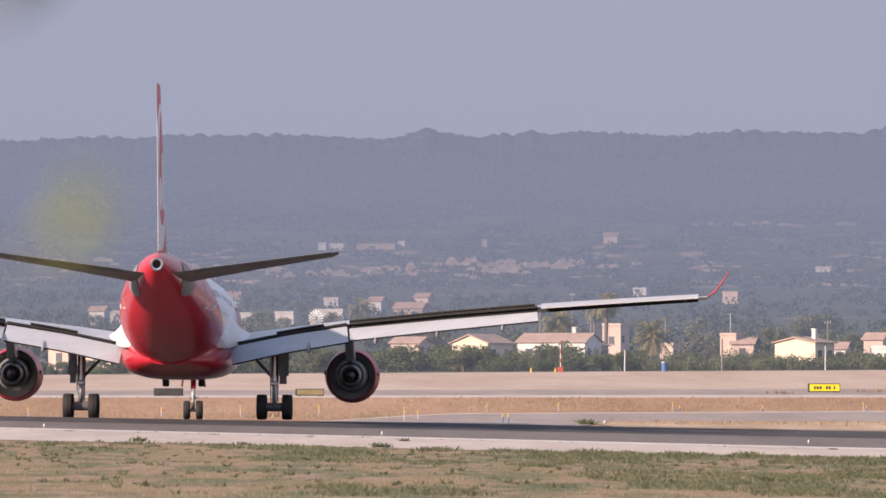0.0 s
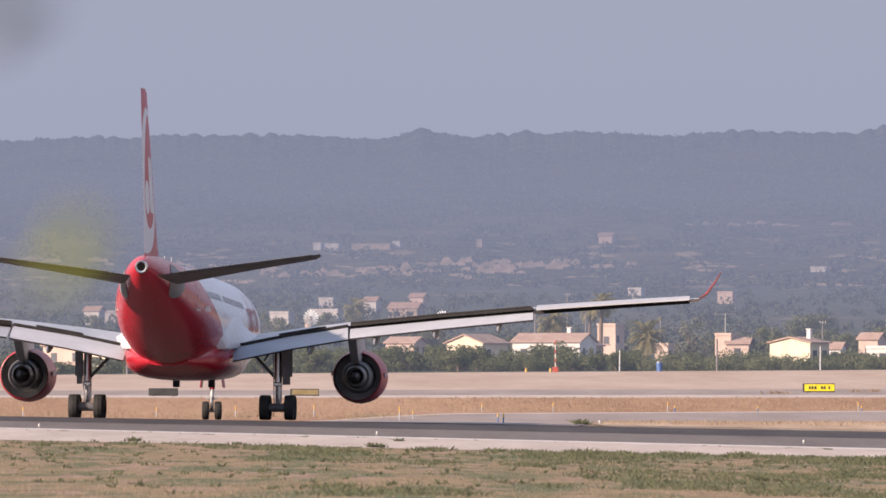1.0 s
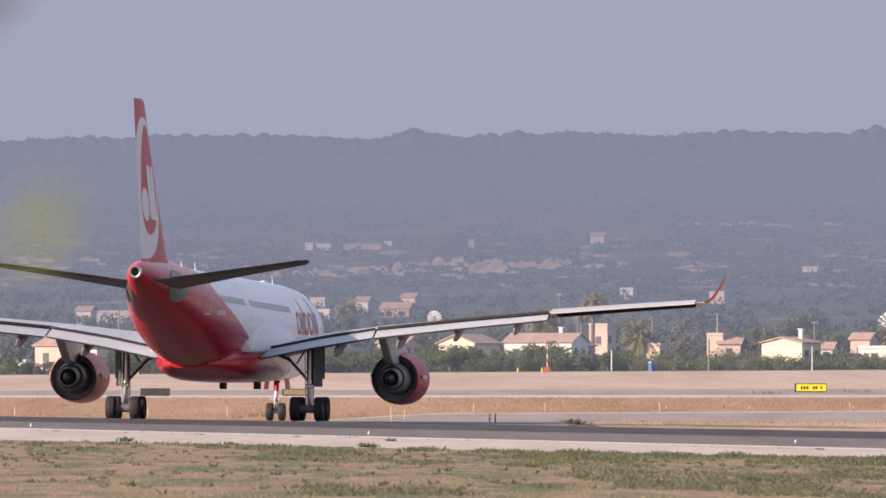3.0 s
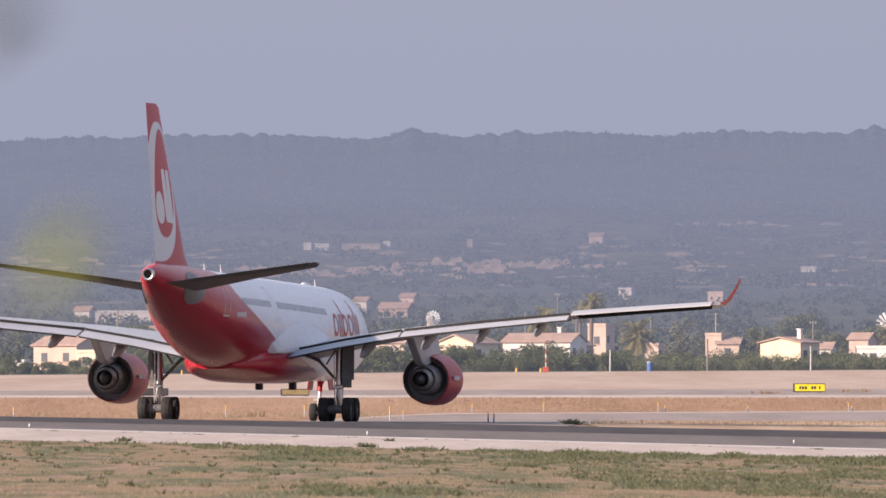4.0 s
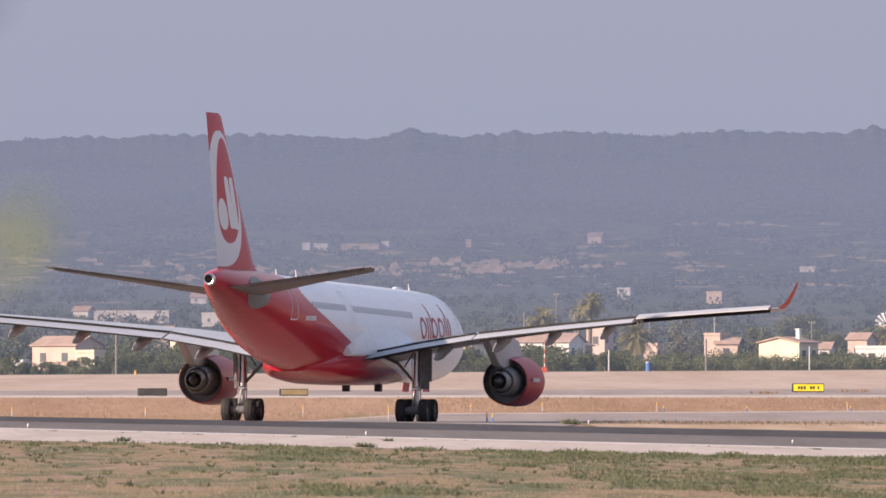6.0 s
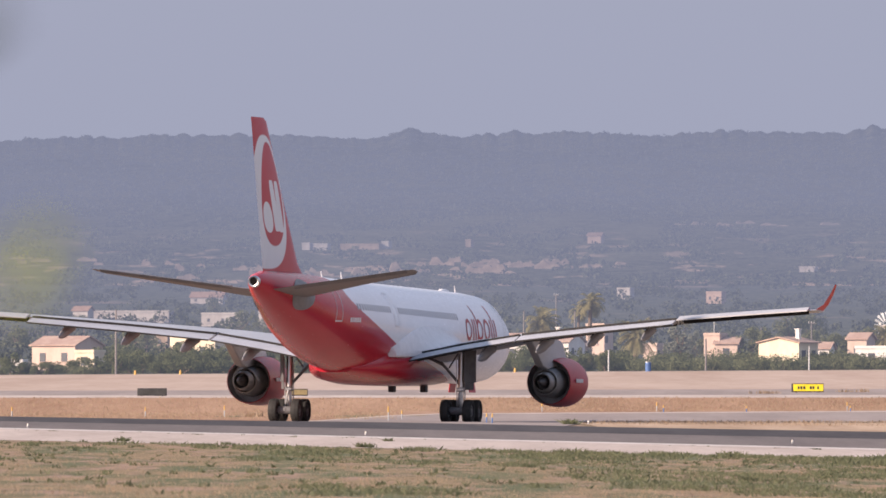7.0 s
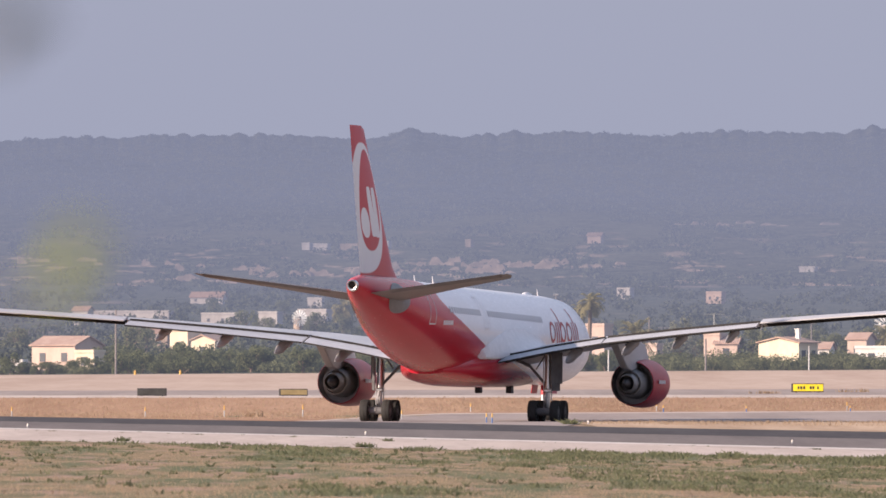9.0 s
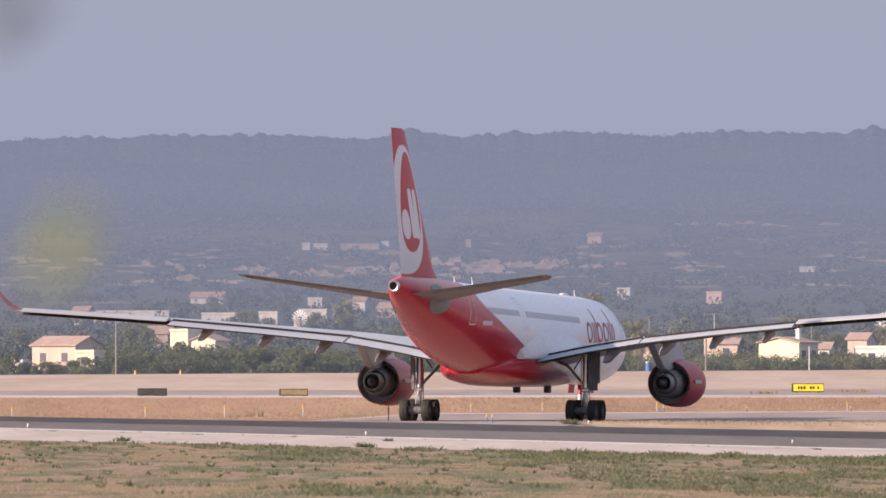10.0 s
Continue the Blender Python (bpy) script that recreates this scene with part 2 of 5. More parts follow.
def build_hill():
    k = Net("hazy_woodland", 0.95, 0, 0.0)
    trees, patch, grain = k.noise(0.20, (1, 0.4, 1.5), 7, 0.72), k.noise(0.075, (1.2, 0.25, 3.0), 6, 0.65), k.noise(0.9, (1, 0.4, 1.2), 3)
    sep = k.n.new("ShaderNodeSeparateXYZ")
    k.l.new(k.co.outputs["Object"], sep.inputs[0])
    wood = k.mix(k.step(k.math("ADD", k.math("MULTIPLY", trees, 0.6), k.math("MULTIPLY", grain, 0.4)), 0.40, 0.60), (0.012, 0.018, 0.020), (0.15, 0.155, 0.115))
    low = k.math("SUBTRACT", 1.0, k.step(sep.outputs["Z"], 40, 56))
    bare = k.math("MULTIPLY", k.step(patch, 0.57, 0.62), low)
    broad = k.step(k.noise(0.022, (1, 0.3, 2.2), 4), 0.36, 0.64)
    wood = k.mix(k.math("MULTIPLY", broad, 0.55), wood, (0.17, 0.165, 0.115))
    k.color(k.mix(bare, wood, (0.42, 0.31, 0.23)))
    # haze on the hill is emission mixed into its material
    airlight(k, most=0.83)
    k.bump(trees, 0.5, 2.0)
    bm = bmesh.new()
    us = [-6000, -4000, -3000] + list(range(-2000, -200, 40)) + list(range(-200, 1800, 3)) + list(range(1800, 3800, 40)) + [4500, 6000, 8000]
    rows = []
    for u in us:
        row = [bm.verts.new(hill_spot(u, j / 40)) for j in range(41)]
        row.append(bm.verts.new((row[-1].co.x * 1.02, 4790, -20)))
        rows.append(row)
    for a, b in zip(rows, rows[1:]):
        for i in range(len(a) - 1):
            bm.faces.new((a[i], b[i], b[i + 1], a[i + 1]))
    ob = part("backdrop_hill", fixed(bm), k.mat, None)
    ob.data.shade_smooth()
    tagged(ob, "long wooded hill in blue evening haze", "hill", kind="structure")


build_hill()


# ---- airliner ----
def livery(name):
    """White paint, red tail with a boundary that sweeps down and forward."""
    k = Net(name, 0.28, 0.0, 0.35)
    sep = k.n.new("ShaderNodeSeparateXYZ")
    k.l.new(k.co.outputs["Object"], sep.inputs[0])
    x, z = sep.outputs["X"], sep.outputs["Z"]
    fall = k.math("MAXIMUM", k.math("DIVIDE", k.math("SUBTRACT", 7.6, z), 4.0), 0.0)
    edge = k.math("ADD", -15.8, k.math("MULTIPLY", k.math("POWER", fall, 1.5), 16.8))
    edge = k.math("MINIMUM", edge, 8.5)
    red = k.step(k.math("SUBTRACT", edge, x), -0.02, 0.02)
    dirt, fine = k.noise(0.5, (0.25, 1, 1), 5), k.noise(6, (0.3, 1, 1), 4)
    white = k.mix(k.step(dirt, 0.35, 0.75), (0.84, 0.84, 0.86), (0.74, 0.74, 0.77))
    rd = k.mix(k.step(dirt, 0.3, 0.8), (0.46, 0.017, 0.034), (0.35, 0.015, 0.029))
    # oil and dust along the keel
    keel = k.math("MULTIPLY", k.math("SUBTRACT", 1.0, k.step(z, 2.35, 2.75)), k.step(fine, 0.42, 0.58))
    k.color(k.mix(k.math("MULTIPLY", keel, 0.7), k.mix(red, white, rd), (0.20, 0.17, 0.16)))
    k.rough(k.step(fine, -0.5, 3.9))
    return k.mat


def fin_paint(name):
    """Red fin with a large white rounded field, a red oval in it and white plain shapes in that."""
    k = Net(name, 0.32, 0.0, 0.25)
    sep = k.n.new("ShaderNodeSeparateXYZ")
    k.l.new(k.co.outputs["Object"], sep.inputs[0])
    x, z = sep.outputs["X"], sep.outputs["Z"]
    h = k.math("DIVIDE", k.math("SUBTRACT", z, 8.8), 9.05)
    te = k.math("SUBTRACT", -27.68, k.math("MULTIPLY", h, 3.067))
    chord = k.math("SUBTRACT", 8.95, k.math("MULTIPLY", h, 5.6))
    c = k.math("DIVIDE", k.math("SUBTRACT", x, te), chord)

    def oval(c0, lean, h0, rc, rh, power=2.0):
        a = k.math("ABSOLUTE", k.math("DIVIDE", k.math("SUBTRACT", c, k.math("ADD", c0, k.math("MULTIPLY", h, lean))), rc))
        b = k.math("ABSOLUTE", k.math("DIVIDE", k.math("SUBTRACT", h, h0), rh))
        s = k.math("ADD", k.math("POWER", a, power), k.math("POWER", b, power))
        return k.math("SUBTRACT", 1.0, k.step(s, 0.97, 1.03))

    red, white = (0.46, 0.017, 0.034), (0.72, 0.72, 0.73)
    field = oval(0.11, 0.50, 0.452, 0.56, 0.432, 2.6)
    inner = oval(0.30, 0.42, 0.505, 0.36, 0.335, 2.2)
    drop_ = oval(0.28, 0.0, 0.355, 0.135, 0.10, 2.2)
    bar1 = oval(0.50, 0.06, 0.43, 0.075, 0.165, 6)
    bar2 = oval(0.55, 0.30, 0.425, 0.075, 0.165, 6)
    col = k.mix(field, red, white)
    col = k.mix(inner, col, red)
    for s in (drop_, bar1, bar2):
        col = k.mix(s, col, white)
    dirt = k.noise(0.7, (1, 1, 0.4), 5)
    k.color(k.mix(k.math("MULTIPLY", k.step(dirt, 0.45, 0.8), 0.08), col, (0.35, 0.30, 0.30)))
    return k.mat


M["hull"] = livery("airliner_hull_paint")
M["fin"] = fin_paint("airliner_fin_paint")
M["red"] = plain("red_gloss_paint", (0.35, 0.015, 0.029), (0.46, 0.017, 0.034), 0.6, 0.38, 0, (1, 1, 1), 0, 0.3)
M["wing"] = plain("light_grey_wing_paint", (0.34, 0.345, 0.365), (0.44, 0.445, 0.465), 0.5, 0.4, 0, (0.4, 1, 1), 0)
# wing grey made darker: shade under the wing put into the colour
M["fairing"] = plain("shaded_fairing_grey", (0.20, 0.20, 0.215), (0.28, 0.28, 0.295), 0.8, 0.5, 0, (0.4, 1, 1), 0)
M["flap"] = plain("pale_flap_paint", (0.34, 0.34, 0.36), (0.43, 0.43, 0.455), 0.6, 0.5, 0, (1, 0.5, 1), 0)
# near-black that stands for shade in and under the wing's gaps
M["wing_shade"] = plain("wing_shade_black", (0.012, 0.011, 0.012), (0.024, 0.022, 0.022), 1.0, 0.9)
M["stab"] = plain("warm_grey_tailplane_paint", (0.105, 0.10, 0.098), (0.16, 0.152, 0.148), 0.7, 0.45, 0, (1, 0.5, 1), 0)
M["metal"] = plain("bare_metal", (0.50, 0.48, 0.46), (0.70, 0.68, 0.66), 1.5, 0.28, 1.0)
M["core"] = plain("heat_stained_metal", (0.20, 0.195, 0.19), (0.30, 0.29, 0.285), 1.2, 0.5, 0.3)
M["dark"] = plain("sooty_metal", (0.07, 0.068, 0.072), (0.13, 0.125, 0.125), 1.5, 0.6, 0.4)
M["strut"] = plain("grey_gear_paint", (0.38, 0.38, 0.40), (0.55, 0.55, 0.56), 2.0, 0.35, 0.3)
M["dark_grey"] = plain("dark_grey_panel", (0.085, 0.083, 0.09), (0.15, 0.148, 0.155), 1.5, 0.6)
M["plate"] = plain("grey_seal_plate", (0.16, 0.158, 0.16), (0.24, 0.235, 0.235), 1.2, 0.5)
M["rubber"] = plain("black_tyre_rubber", (0.014, 0.014, 0.015), (0.032, 0.031, 0.030), 3.0, 0.8)
M["duct"] = plain("grey_duct_lining", (0.42, 0.415, 0.42), (0.55, 0.54, 0.545), 1.5, 0.7)
M["pipe_shade"] = plain("pipe_shade_black", (0.006, 0.006, 0.006), (0.012, 0.011, 0.011), 3.0, 1.0, 0, (1, 1, 1), 0, 0.0)
M["window"] = plain("dark_cabin_glass", (0.17, 0.18, 0.21), (0.24, 0.25, 0.29), 2.0, 0.15, 0, (1, 1, 1), 0)
M["outline"] = plain("pale_door_outline", (0.62, 0.60, 0.60), (0.75, 0.72, 0.72), 2.0, 0.4)


def oval_ring(x, zt, zb, w, n=36, power=2.0):
    zc, h = (zt + zb) / 2, (zt - zb) / 2
    out = []
    for i in range(n):
        a = 2 * math.pi * i / n
        c, s = math.cos(a), math.sin(a)
        out.append((x, w * math.copysign(abs(c) ** (2 / power), c), zc + h * math.copysign(abs(s) ** (2 / power), s)))
    return out


def aft(x):
    """The long tail: stations behind the wing lie a little farther back."""
    return x if x > -6 else x + (x + 6) * 0.0575


HULL = [(-28.4, 8.57, 7.85, 0.35), (-28.0, 8.70, 7.66, 0.50), (-26.5, 8.86, 7.12, 0.85), (-24.0, 8.90, 6.30, 1.30), (-21.0, 8.86, 5.35, 1.80),
        (-18.0, 8.76, 4.50, 2.23), (-15.0, 8.66, 3.78, 2.52), (-12.0, 8.58, 3.25, 2.71), (-9.0, 8.52, 2.93, 2.80), (-6.0, 8.46, 2.82, 2.82),
        (0, 8.36, 2.72, 2.82), (10, 8.20, 2.56, 2.82), (20, 8.02, 2.38, 2.82), (23, 7.90, 2.36, 2.72), (25.5, 7.35, 2.50, 2.35),
        (27.2, 6.5, 2.80, 1.75), (28.3, 5.6, 3.25, 1.0), (28.85, 4.75, 3.85, 0.3)]
HULL = [(aft(x), *rest) for x, *rest in HULL]


def hull_at(x):
    for a, b in zip(HULL, HULL[1:]):
        if a[0] <= x <= b[0]:
            k = (x - a[0]) / (b[0] - a[0])
            return tuple(p + (q - p) * k for p, q in zip(a[1:], b[1:]))
    return HULL[-1][1:]


def hull_y(x, z):
    zt, zb, w = hull_at(x)
    s = (z - (zt + zb) / 2) / ((zt - zb) / 2)
    return w * math.sqrt(max(0.0, 1 - s * s))


def foil(y, le, te, z, thick, n=9, crown=0.55, zle=None):
    """Wing section at span y: chord line from le to te (z at te), as a closed ring."""
    zl = z if zle is None else zle
    up, dn = [], []
    for i in range(n):
        q = (1 - math.cos(math.pi * i / (n - 1))) / 2
        t = thick * 4.9 * (0.2969 * math.sqrt(q) - 0.126 * q - 0.3516 * q * q + 0.2843 * q ** 3 - 0.1015 * q ** 4) / 0.52
        x, zz = le + (te - le) * q, zl + (z - zl) * q
        up.append((x, y, zz + t * crown))
        dn.append((x, y, zz - t * (1 - crown)))
    return up + list(reversed(dn[1:-1]))


# span, leading edge, trailing edge, height of trailing edge, height of leading edge, thickness
WING = [(1.5, 10.3, -1.9, 4.00, 4.45, 1.45), (2.9, 9.5, -1.8, 4.10, 4.60, 1.30), (6.0, 7.5, -1.7, 4.72, 5.05, 1.02), (9.4, 5.4, -1.7, 5.28, 5.45, 0.80),
        (14.5, 2.2, -3.7, 5.78, 5.90, 0.60), (20.0, -1.2, -5.8, 6.24, 6.32, 0.46), (25.0, -4.3, -7.8, 6.56, 6.62, 0.36), (29.2, -6.9, -9.4, 6.80, 6.85, 0.26)]


def wing_at(y):
    for a, b in zip(WING, WING[1:]):
        if a[0] <= y <= b[0]:
            k = (y - a[0]) / (b[0] - a[0])
            return tuple(p + (q - p) * k for p, q in zip(a[1:], b[1:]))
    return WING[-1][1:]


def surface(y0, y1, chord0, chord1, angle, side, thick, back, rise, steps=6):
    """A trailing-edge surface and its hinge: mesh about the inner hinge point, that point, and the hinge's direction."""
    def hinge(y):
        le, te, z, zl, t = wing_at(y)
        return Vector((te + back, side * y, z + rise))

    o, axis = hinge(y0), (hinge(y1) - hinge(y0)).normalized()
    bm = bmesh.new()
    rings = []
    for i in range(steps + 1):
        q = i / steps
        p = hinge(y0 + (y1 - y0) * q) - o
        c, a = chord0 + (chord1 - chord0) * q, radians(angle)
        f, n = Vector((-math.cos(a), 0, -math.sin(a))), Vector((-math.sin(a), 0, math.cos(a)))
        rings.append([p + f * c * x + n * thick * z for x, z in ((-0.06, 0.0), (-0.02, 0.42), (0.15, 0.58), (0.5, 0.42), (1.0, 0.16), (1.0, -0.20), (0.5, -0.22), (0.1, -0.42), (-0.04, -0.3))])
    loft(bm, rings)
    return fixed(bm), o, axis


FLAPS, SPOILERS = [], []


def wing_top(y, back):
    """Height of the wing's upper skin at span y, so far ahead of the trailing edge."""
    le, te, z, zl, t = wing_at(y)
    q = 1 - back / (le - te)
    half = 4.9 * (0.2969 * math.sqrt(q) - 0.126 * q - 0.3516 * q * q + 0.2843 * q ** 3 - 0.1015 * q ** 4) / 0.52
    return z + (zl - z) * (1 - q) + t * 0.86 * 0.22 * half


def build_spoiler(w, side, y0, y1, chord=0.95):
    """A hinged panel on the upper skin just ahead of the flap, dark below."""
    def hinge(y):
        return Vector((wing_at(y)[1] + chord, side * y, wing_top(y, chord) + 0.03))

    o, axis = hinge(y0), (hinge(y1) - hinge(y0)).normalized() * side
    bm = bmesh.new()
    rings = []
    for i in range(3):
        y = y0 + (y1 - y0) * i / 2
        p = hinge(y) - o
        fall = hinge(y).z - wing_at(y)[2] - 0.10
        rings.append([p, p + Vector((-chord, 0, -fall)), p + Vector((-chord, 0, -fall - 0.07)), p + Vector((0, 0, -0.05))])
    loft(bm, rings)
    fixed(bm)
    # all but the top near-black; the rear edge draws the gap's shade
    for f in bm.faces:
        f.material_index = 0 if f.normal.z > 0.5 else 1
    ob = part("spoiler", bm, [M["flap"], M["wing_shade"]], w, "spoiler panel with a dark underside")
    ob.location = o
    SPOILERS.append((ob, o, axis))


def build_wing(jet, side):
    bm = bmesh.new()
    loft(bm, [[(x, side * yy, z) for x, yy, z in foil(y, le, te, z, t * 0.86, 13, 0.22, zl)] for y, le, te, z, zl, t in WING])
    w = smooth(part("wing", fixed(bm), M["wing"], jet, "light grey swept wing"), 50)
    for name, y0, y1, c0, c1 in (("inboard_flap", 2.95, 9.35, 1.95, 1.75), ("outboard_flap", 9.5, 19.9, 1.85, 1.35)):
        bm, o, axis = surface(y0, y1, c0, c1, 0, side, 0.26, 0.10, -0.06, 8)
        bm.faces.ensure_lookup_table()
        # rear edge faces painted dark for the shade line under the flap
        for i in range(8):
            bm.faces[i * 9 + 4].material_index = 1
        f = smooth(part(name, bm, [M["flap"], M["wing_shade"]], w, "pale flap that retracts"))
        f.location = o
        FLAPS.append((f, o, axis * side, y0 < 5))
        # dark strip painted as the shade in the gap over the flap
        bm, o, axis = surface(y0, y1, 0.13, 0.11, 84, side, 0.06, 0.0, 0.09, 8)
        part("gap_shade_strip", bm, M["wing_shade"], w, "dark strip for gap shade above the flap").location = o
        # another near-black strip, drawn for the shade inside the cove
        bm, o, axis = surface(y0, y1, 0.46, 0.40, 88, side, 0.06, 0.28, 0.02, 8)
        part("cove_shade_strip", bm, M["wing_shade"], w, "dark strip for cove shade behind the flap").location = o
    bm, o, axis = surface(20.1, 28.7, 1.15, 0.85, 9, side, 0.18, 0.35, 0.12)
    smooth(part("aileron", bm, M["flap"], w, "pale aileron")).location = o
    # added dark strip: shade of the wing's underside below the aileron
    bm, o, axis = surface(20.1, 28.7, 0.30, 0.22, 70, side, 0.1, 0.15, -0.02)
    part("aileron_shade_strip", bm, M["wing_shade"], w, "dark strip for shade under the aileron").location = o
    for y0, y1 in ((5.5, 8.1), (9.5, 12.05), (12.07, 14.62), (14.64, 17.19), (17.21, 19.76)):
        build_spoiler(w, side, y0, y1)
    bm = bmesh.new()
    loft(bm, [[(-7.0, side * 29.2, 6.86), (-7.6, side * 29.25, 6.94), (-9.4, side * 29.2, 6.84), (-7.6, side * 29.15, 6.74)],
              [(-7.9, side * 29.62, 7.12), (-8.3, side * 29.58, 7.18), (-9.3, side * 29.62, 7.12), (-8.3, side * 29.67, 7.07)],
              [(-8.7, side * 30.10, 7.75), (-9.0, side * 30.07, 7.79), (-9.65, side * 30.10, 7.75), (-9.0, side * 30.14, 7.71)],
              [(-9.4, side * 30.44, 8.30), (-9.55, side * 30.43, 8.32), (-9.95, side * 30.45, 8.32), (-9.55, side * 30.46, 8.28)]])
    part("winglet", fixed(bm), M["red"], w, "red canted winglet")
    # flap track fairings
    for y, s in ((7.3, 1.2), (11.0, 1.2), (14.4, 1.1), (18.0, 1.0)):
        le, te, z, zl, t = wing_at(y)
        bm = bmesh.new()
        rings = []
        for q, r in ((0, 0.03), (0.12, 0.15), (0.35, 0.25), (0.6, 0.28), (0.82, 0.20), (1.0, 0.04)):
            x = te + 2.4 * s - 4.2 * s * q
            zc = z - 0.45 - 0.60 * s * max(0, q - 0.3) / 0.7
            rings.append([(x, side * y + r * 0.62 * s * math.cos(a), zc + r * 1.25 * s * math.sin(a)) for a in [i * math.pi / 5 for i in range(10)]])
        loft(bm, rings)
        smooth(part("flap_fairing", fixed(bm), M["fairing"], w, "grey flap track fairing"))


def build_engine(jet, side):
    cy, cz = side * 9.40, 2.48
    n = 40

    def tube(bm, prof, m=n):
        return loft(bm, [[(x, cy + 0.95 * r * math.cos(2 * math.pi * i / m), cz + 0.95 * r * math.sin(2 * math.pi * i / m)) for i in range(m)] for x, r in prof], cap=False)

    bm = bmesh.new()
    tube(bm, [(9.6, 1.18), (10.2, 1.22), (10.55, 1.30), (10.62, 1.38), (10.5, 1.48), (9.8, 1.58), (8.6, 1.60), (7.4, 1.57), (6.4, 1.50), (5.9, 1.44), (5.88, 1.40)])
    e = smooth(part("engine_nacelle", fixed(bm), M["red"], jet, "red engine cowl with pale markings"))
    bm = bmesh.new()
    tube(bm, [(5.89, 1.41), (6.5, 1.40), (7.1, 1.38), (7.15, 0.9)])
    smooth(part("bypass_duct", bm, M["duct"], e, "sooty bypass duct"))
    bm = bmesh.new()
    tube(bm, [(7.9, 1.02), (6.6, 1.0), (5.6, 0.93), (4.9, 0.80), (4.88, 0.74), (5.4, 0.74)])
    smooth(part("core_cowl", fixed(bm), M["core"], e, "heat-stained core cowl"))
    bm = bmesh.new()
    tube(bm, [(5.45, 0.74), (4.5, 0.62), (4.1, 0.54), (4.08, 0.50), (4.9, 0.48), (4.95, 0.02)])
    smooth(part("core_nozzle", fixed(bm), M["core"], e))
    bm = bmesh.new()
    tube(bm, [(4.9, 0.40), (4.3, 0.34), (3.7, 0.20), (3.4, 0.03)])
    smooth(part("exhaust_cone", fixed(bm), M["dark"], e, "dark exhaust cone"))
    # small pale bars for the cowl lettering
    bm = bmesh.new()
    for i in range(12):
        a = radians(6 if i < 6 else 177)
        x = 8.4 - 0.30 * (i % 6)
        slab(bm, (0.20, 0.05, 0.22), (x, cy + 1.52 * math.cos(a), cz + 1.52 * math.sin(a) + 0.02 * (i % 2)))
    part("cowl_marking", bm, M["outline"], e, "pale lettering bars")["kind"] = "stuff"
    le, te, z, zl, t = wing_at(9.4)
    bm = bmesh.new()
    top = zl - 0.2
    out = [(9.6, cz + 1.5), (8.6, top - 0.35), (5.4, top + 0.1), (0.4, z - 0.15), (0.2, z - 0.30), (3.4, cz + 0.95), (4.6, cz + 0.78), (6.4, cz + 0.95), (8.0, cz + 1.2)]
    loft(bm, [[(x, cy - 0.24, zz) for x, zz in out], [(x, cy + 0.24, zz) for x, zz in out]])
    bmesh.ops.bevel(bm, geom=list(bm.edges), offset=0.05, segments=1, affect="EDGES")
    part("engine_pylon", fixed(bm), M["wing"], e, "grey engine pylon")


def make_wheel(jet, name, r, width, at):
    bm = bmesh.new()
    prof = [(-0.30, 0.52), (-0.44, 0.62), (-0.50, 0.80), (-0.47, 0.93), (-0.36, 0.985), (-0.22, 0.99), (-0.20, 0.975), (-0.17, 0.99), (-0.02, 1.0), (0, 0.985), (0.02, 1.0),
            (0.17, 0.99), (0.20, 0.975), (0.22, 0.99), (0.36, 0.985), (0.47, 0.93), (0.50, 0.80), (0.44, 0.62), (0.30, 0.52)]
    m = 28
    loft(bm, [[(r * q * math.cos(2 * math.pi * i / m), width * p, r * q * math.sin(2 * math.pi * i / m)) for i in range(m)] for p, q in prof], cap=True)
    w = smooth(part(name, fixed(bm), M["rubber"], jet, "black rubber tyre on a grey hub"))
    w.location = at
    for s in (-1, 1):
        bm = bmesh.new()
        m2 = 16
        loft(bm, [[(r * q * math.cos(2 * math.pi * i / m2), s * width * p, r * q * math.sin(2 * math.pi * i / m2)) for i in range(m2)] for p, q in ((0.28, 0.53), (0.36, 0.50), (0.33, 0.40), (0.22, 0.34), (0.40, 0.16), (0.42, 0.02))], cap=True)
        for i in range(6):
            a = i * math.pi / 3
            slab(bm, (r * 0.10, width * 0.10, r * 0.10), (r * 0.42 * math.cos(a), s * width * 0.33, r * 0.42 * math.sin(a)))
        part("hub", fixed(bm), M["dark_grey"], w, "grey wheel hub with bolts")
    return w


WHEELS = []


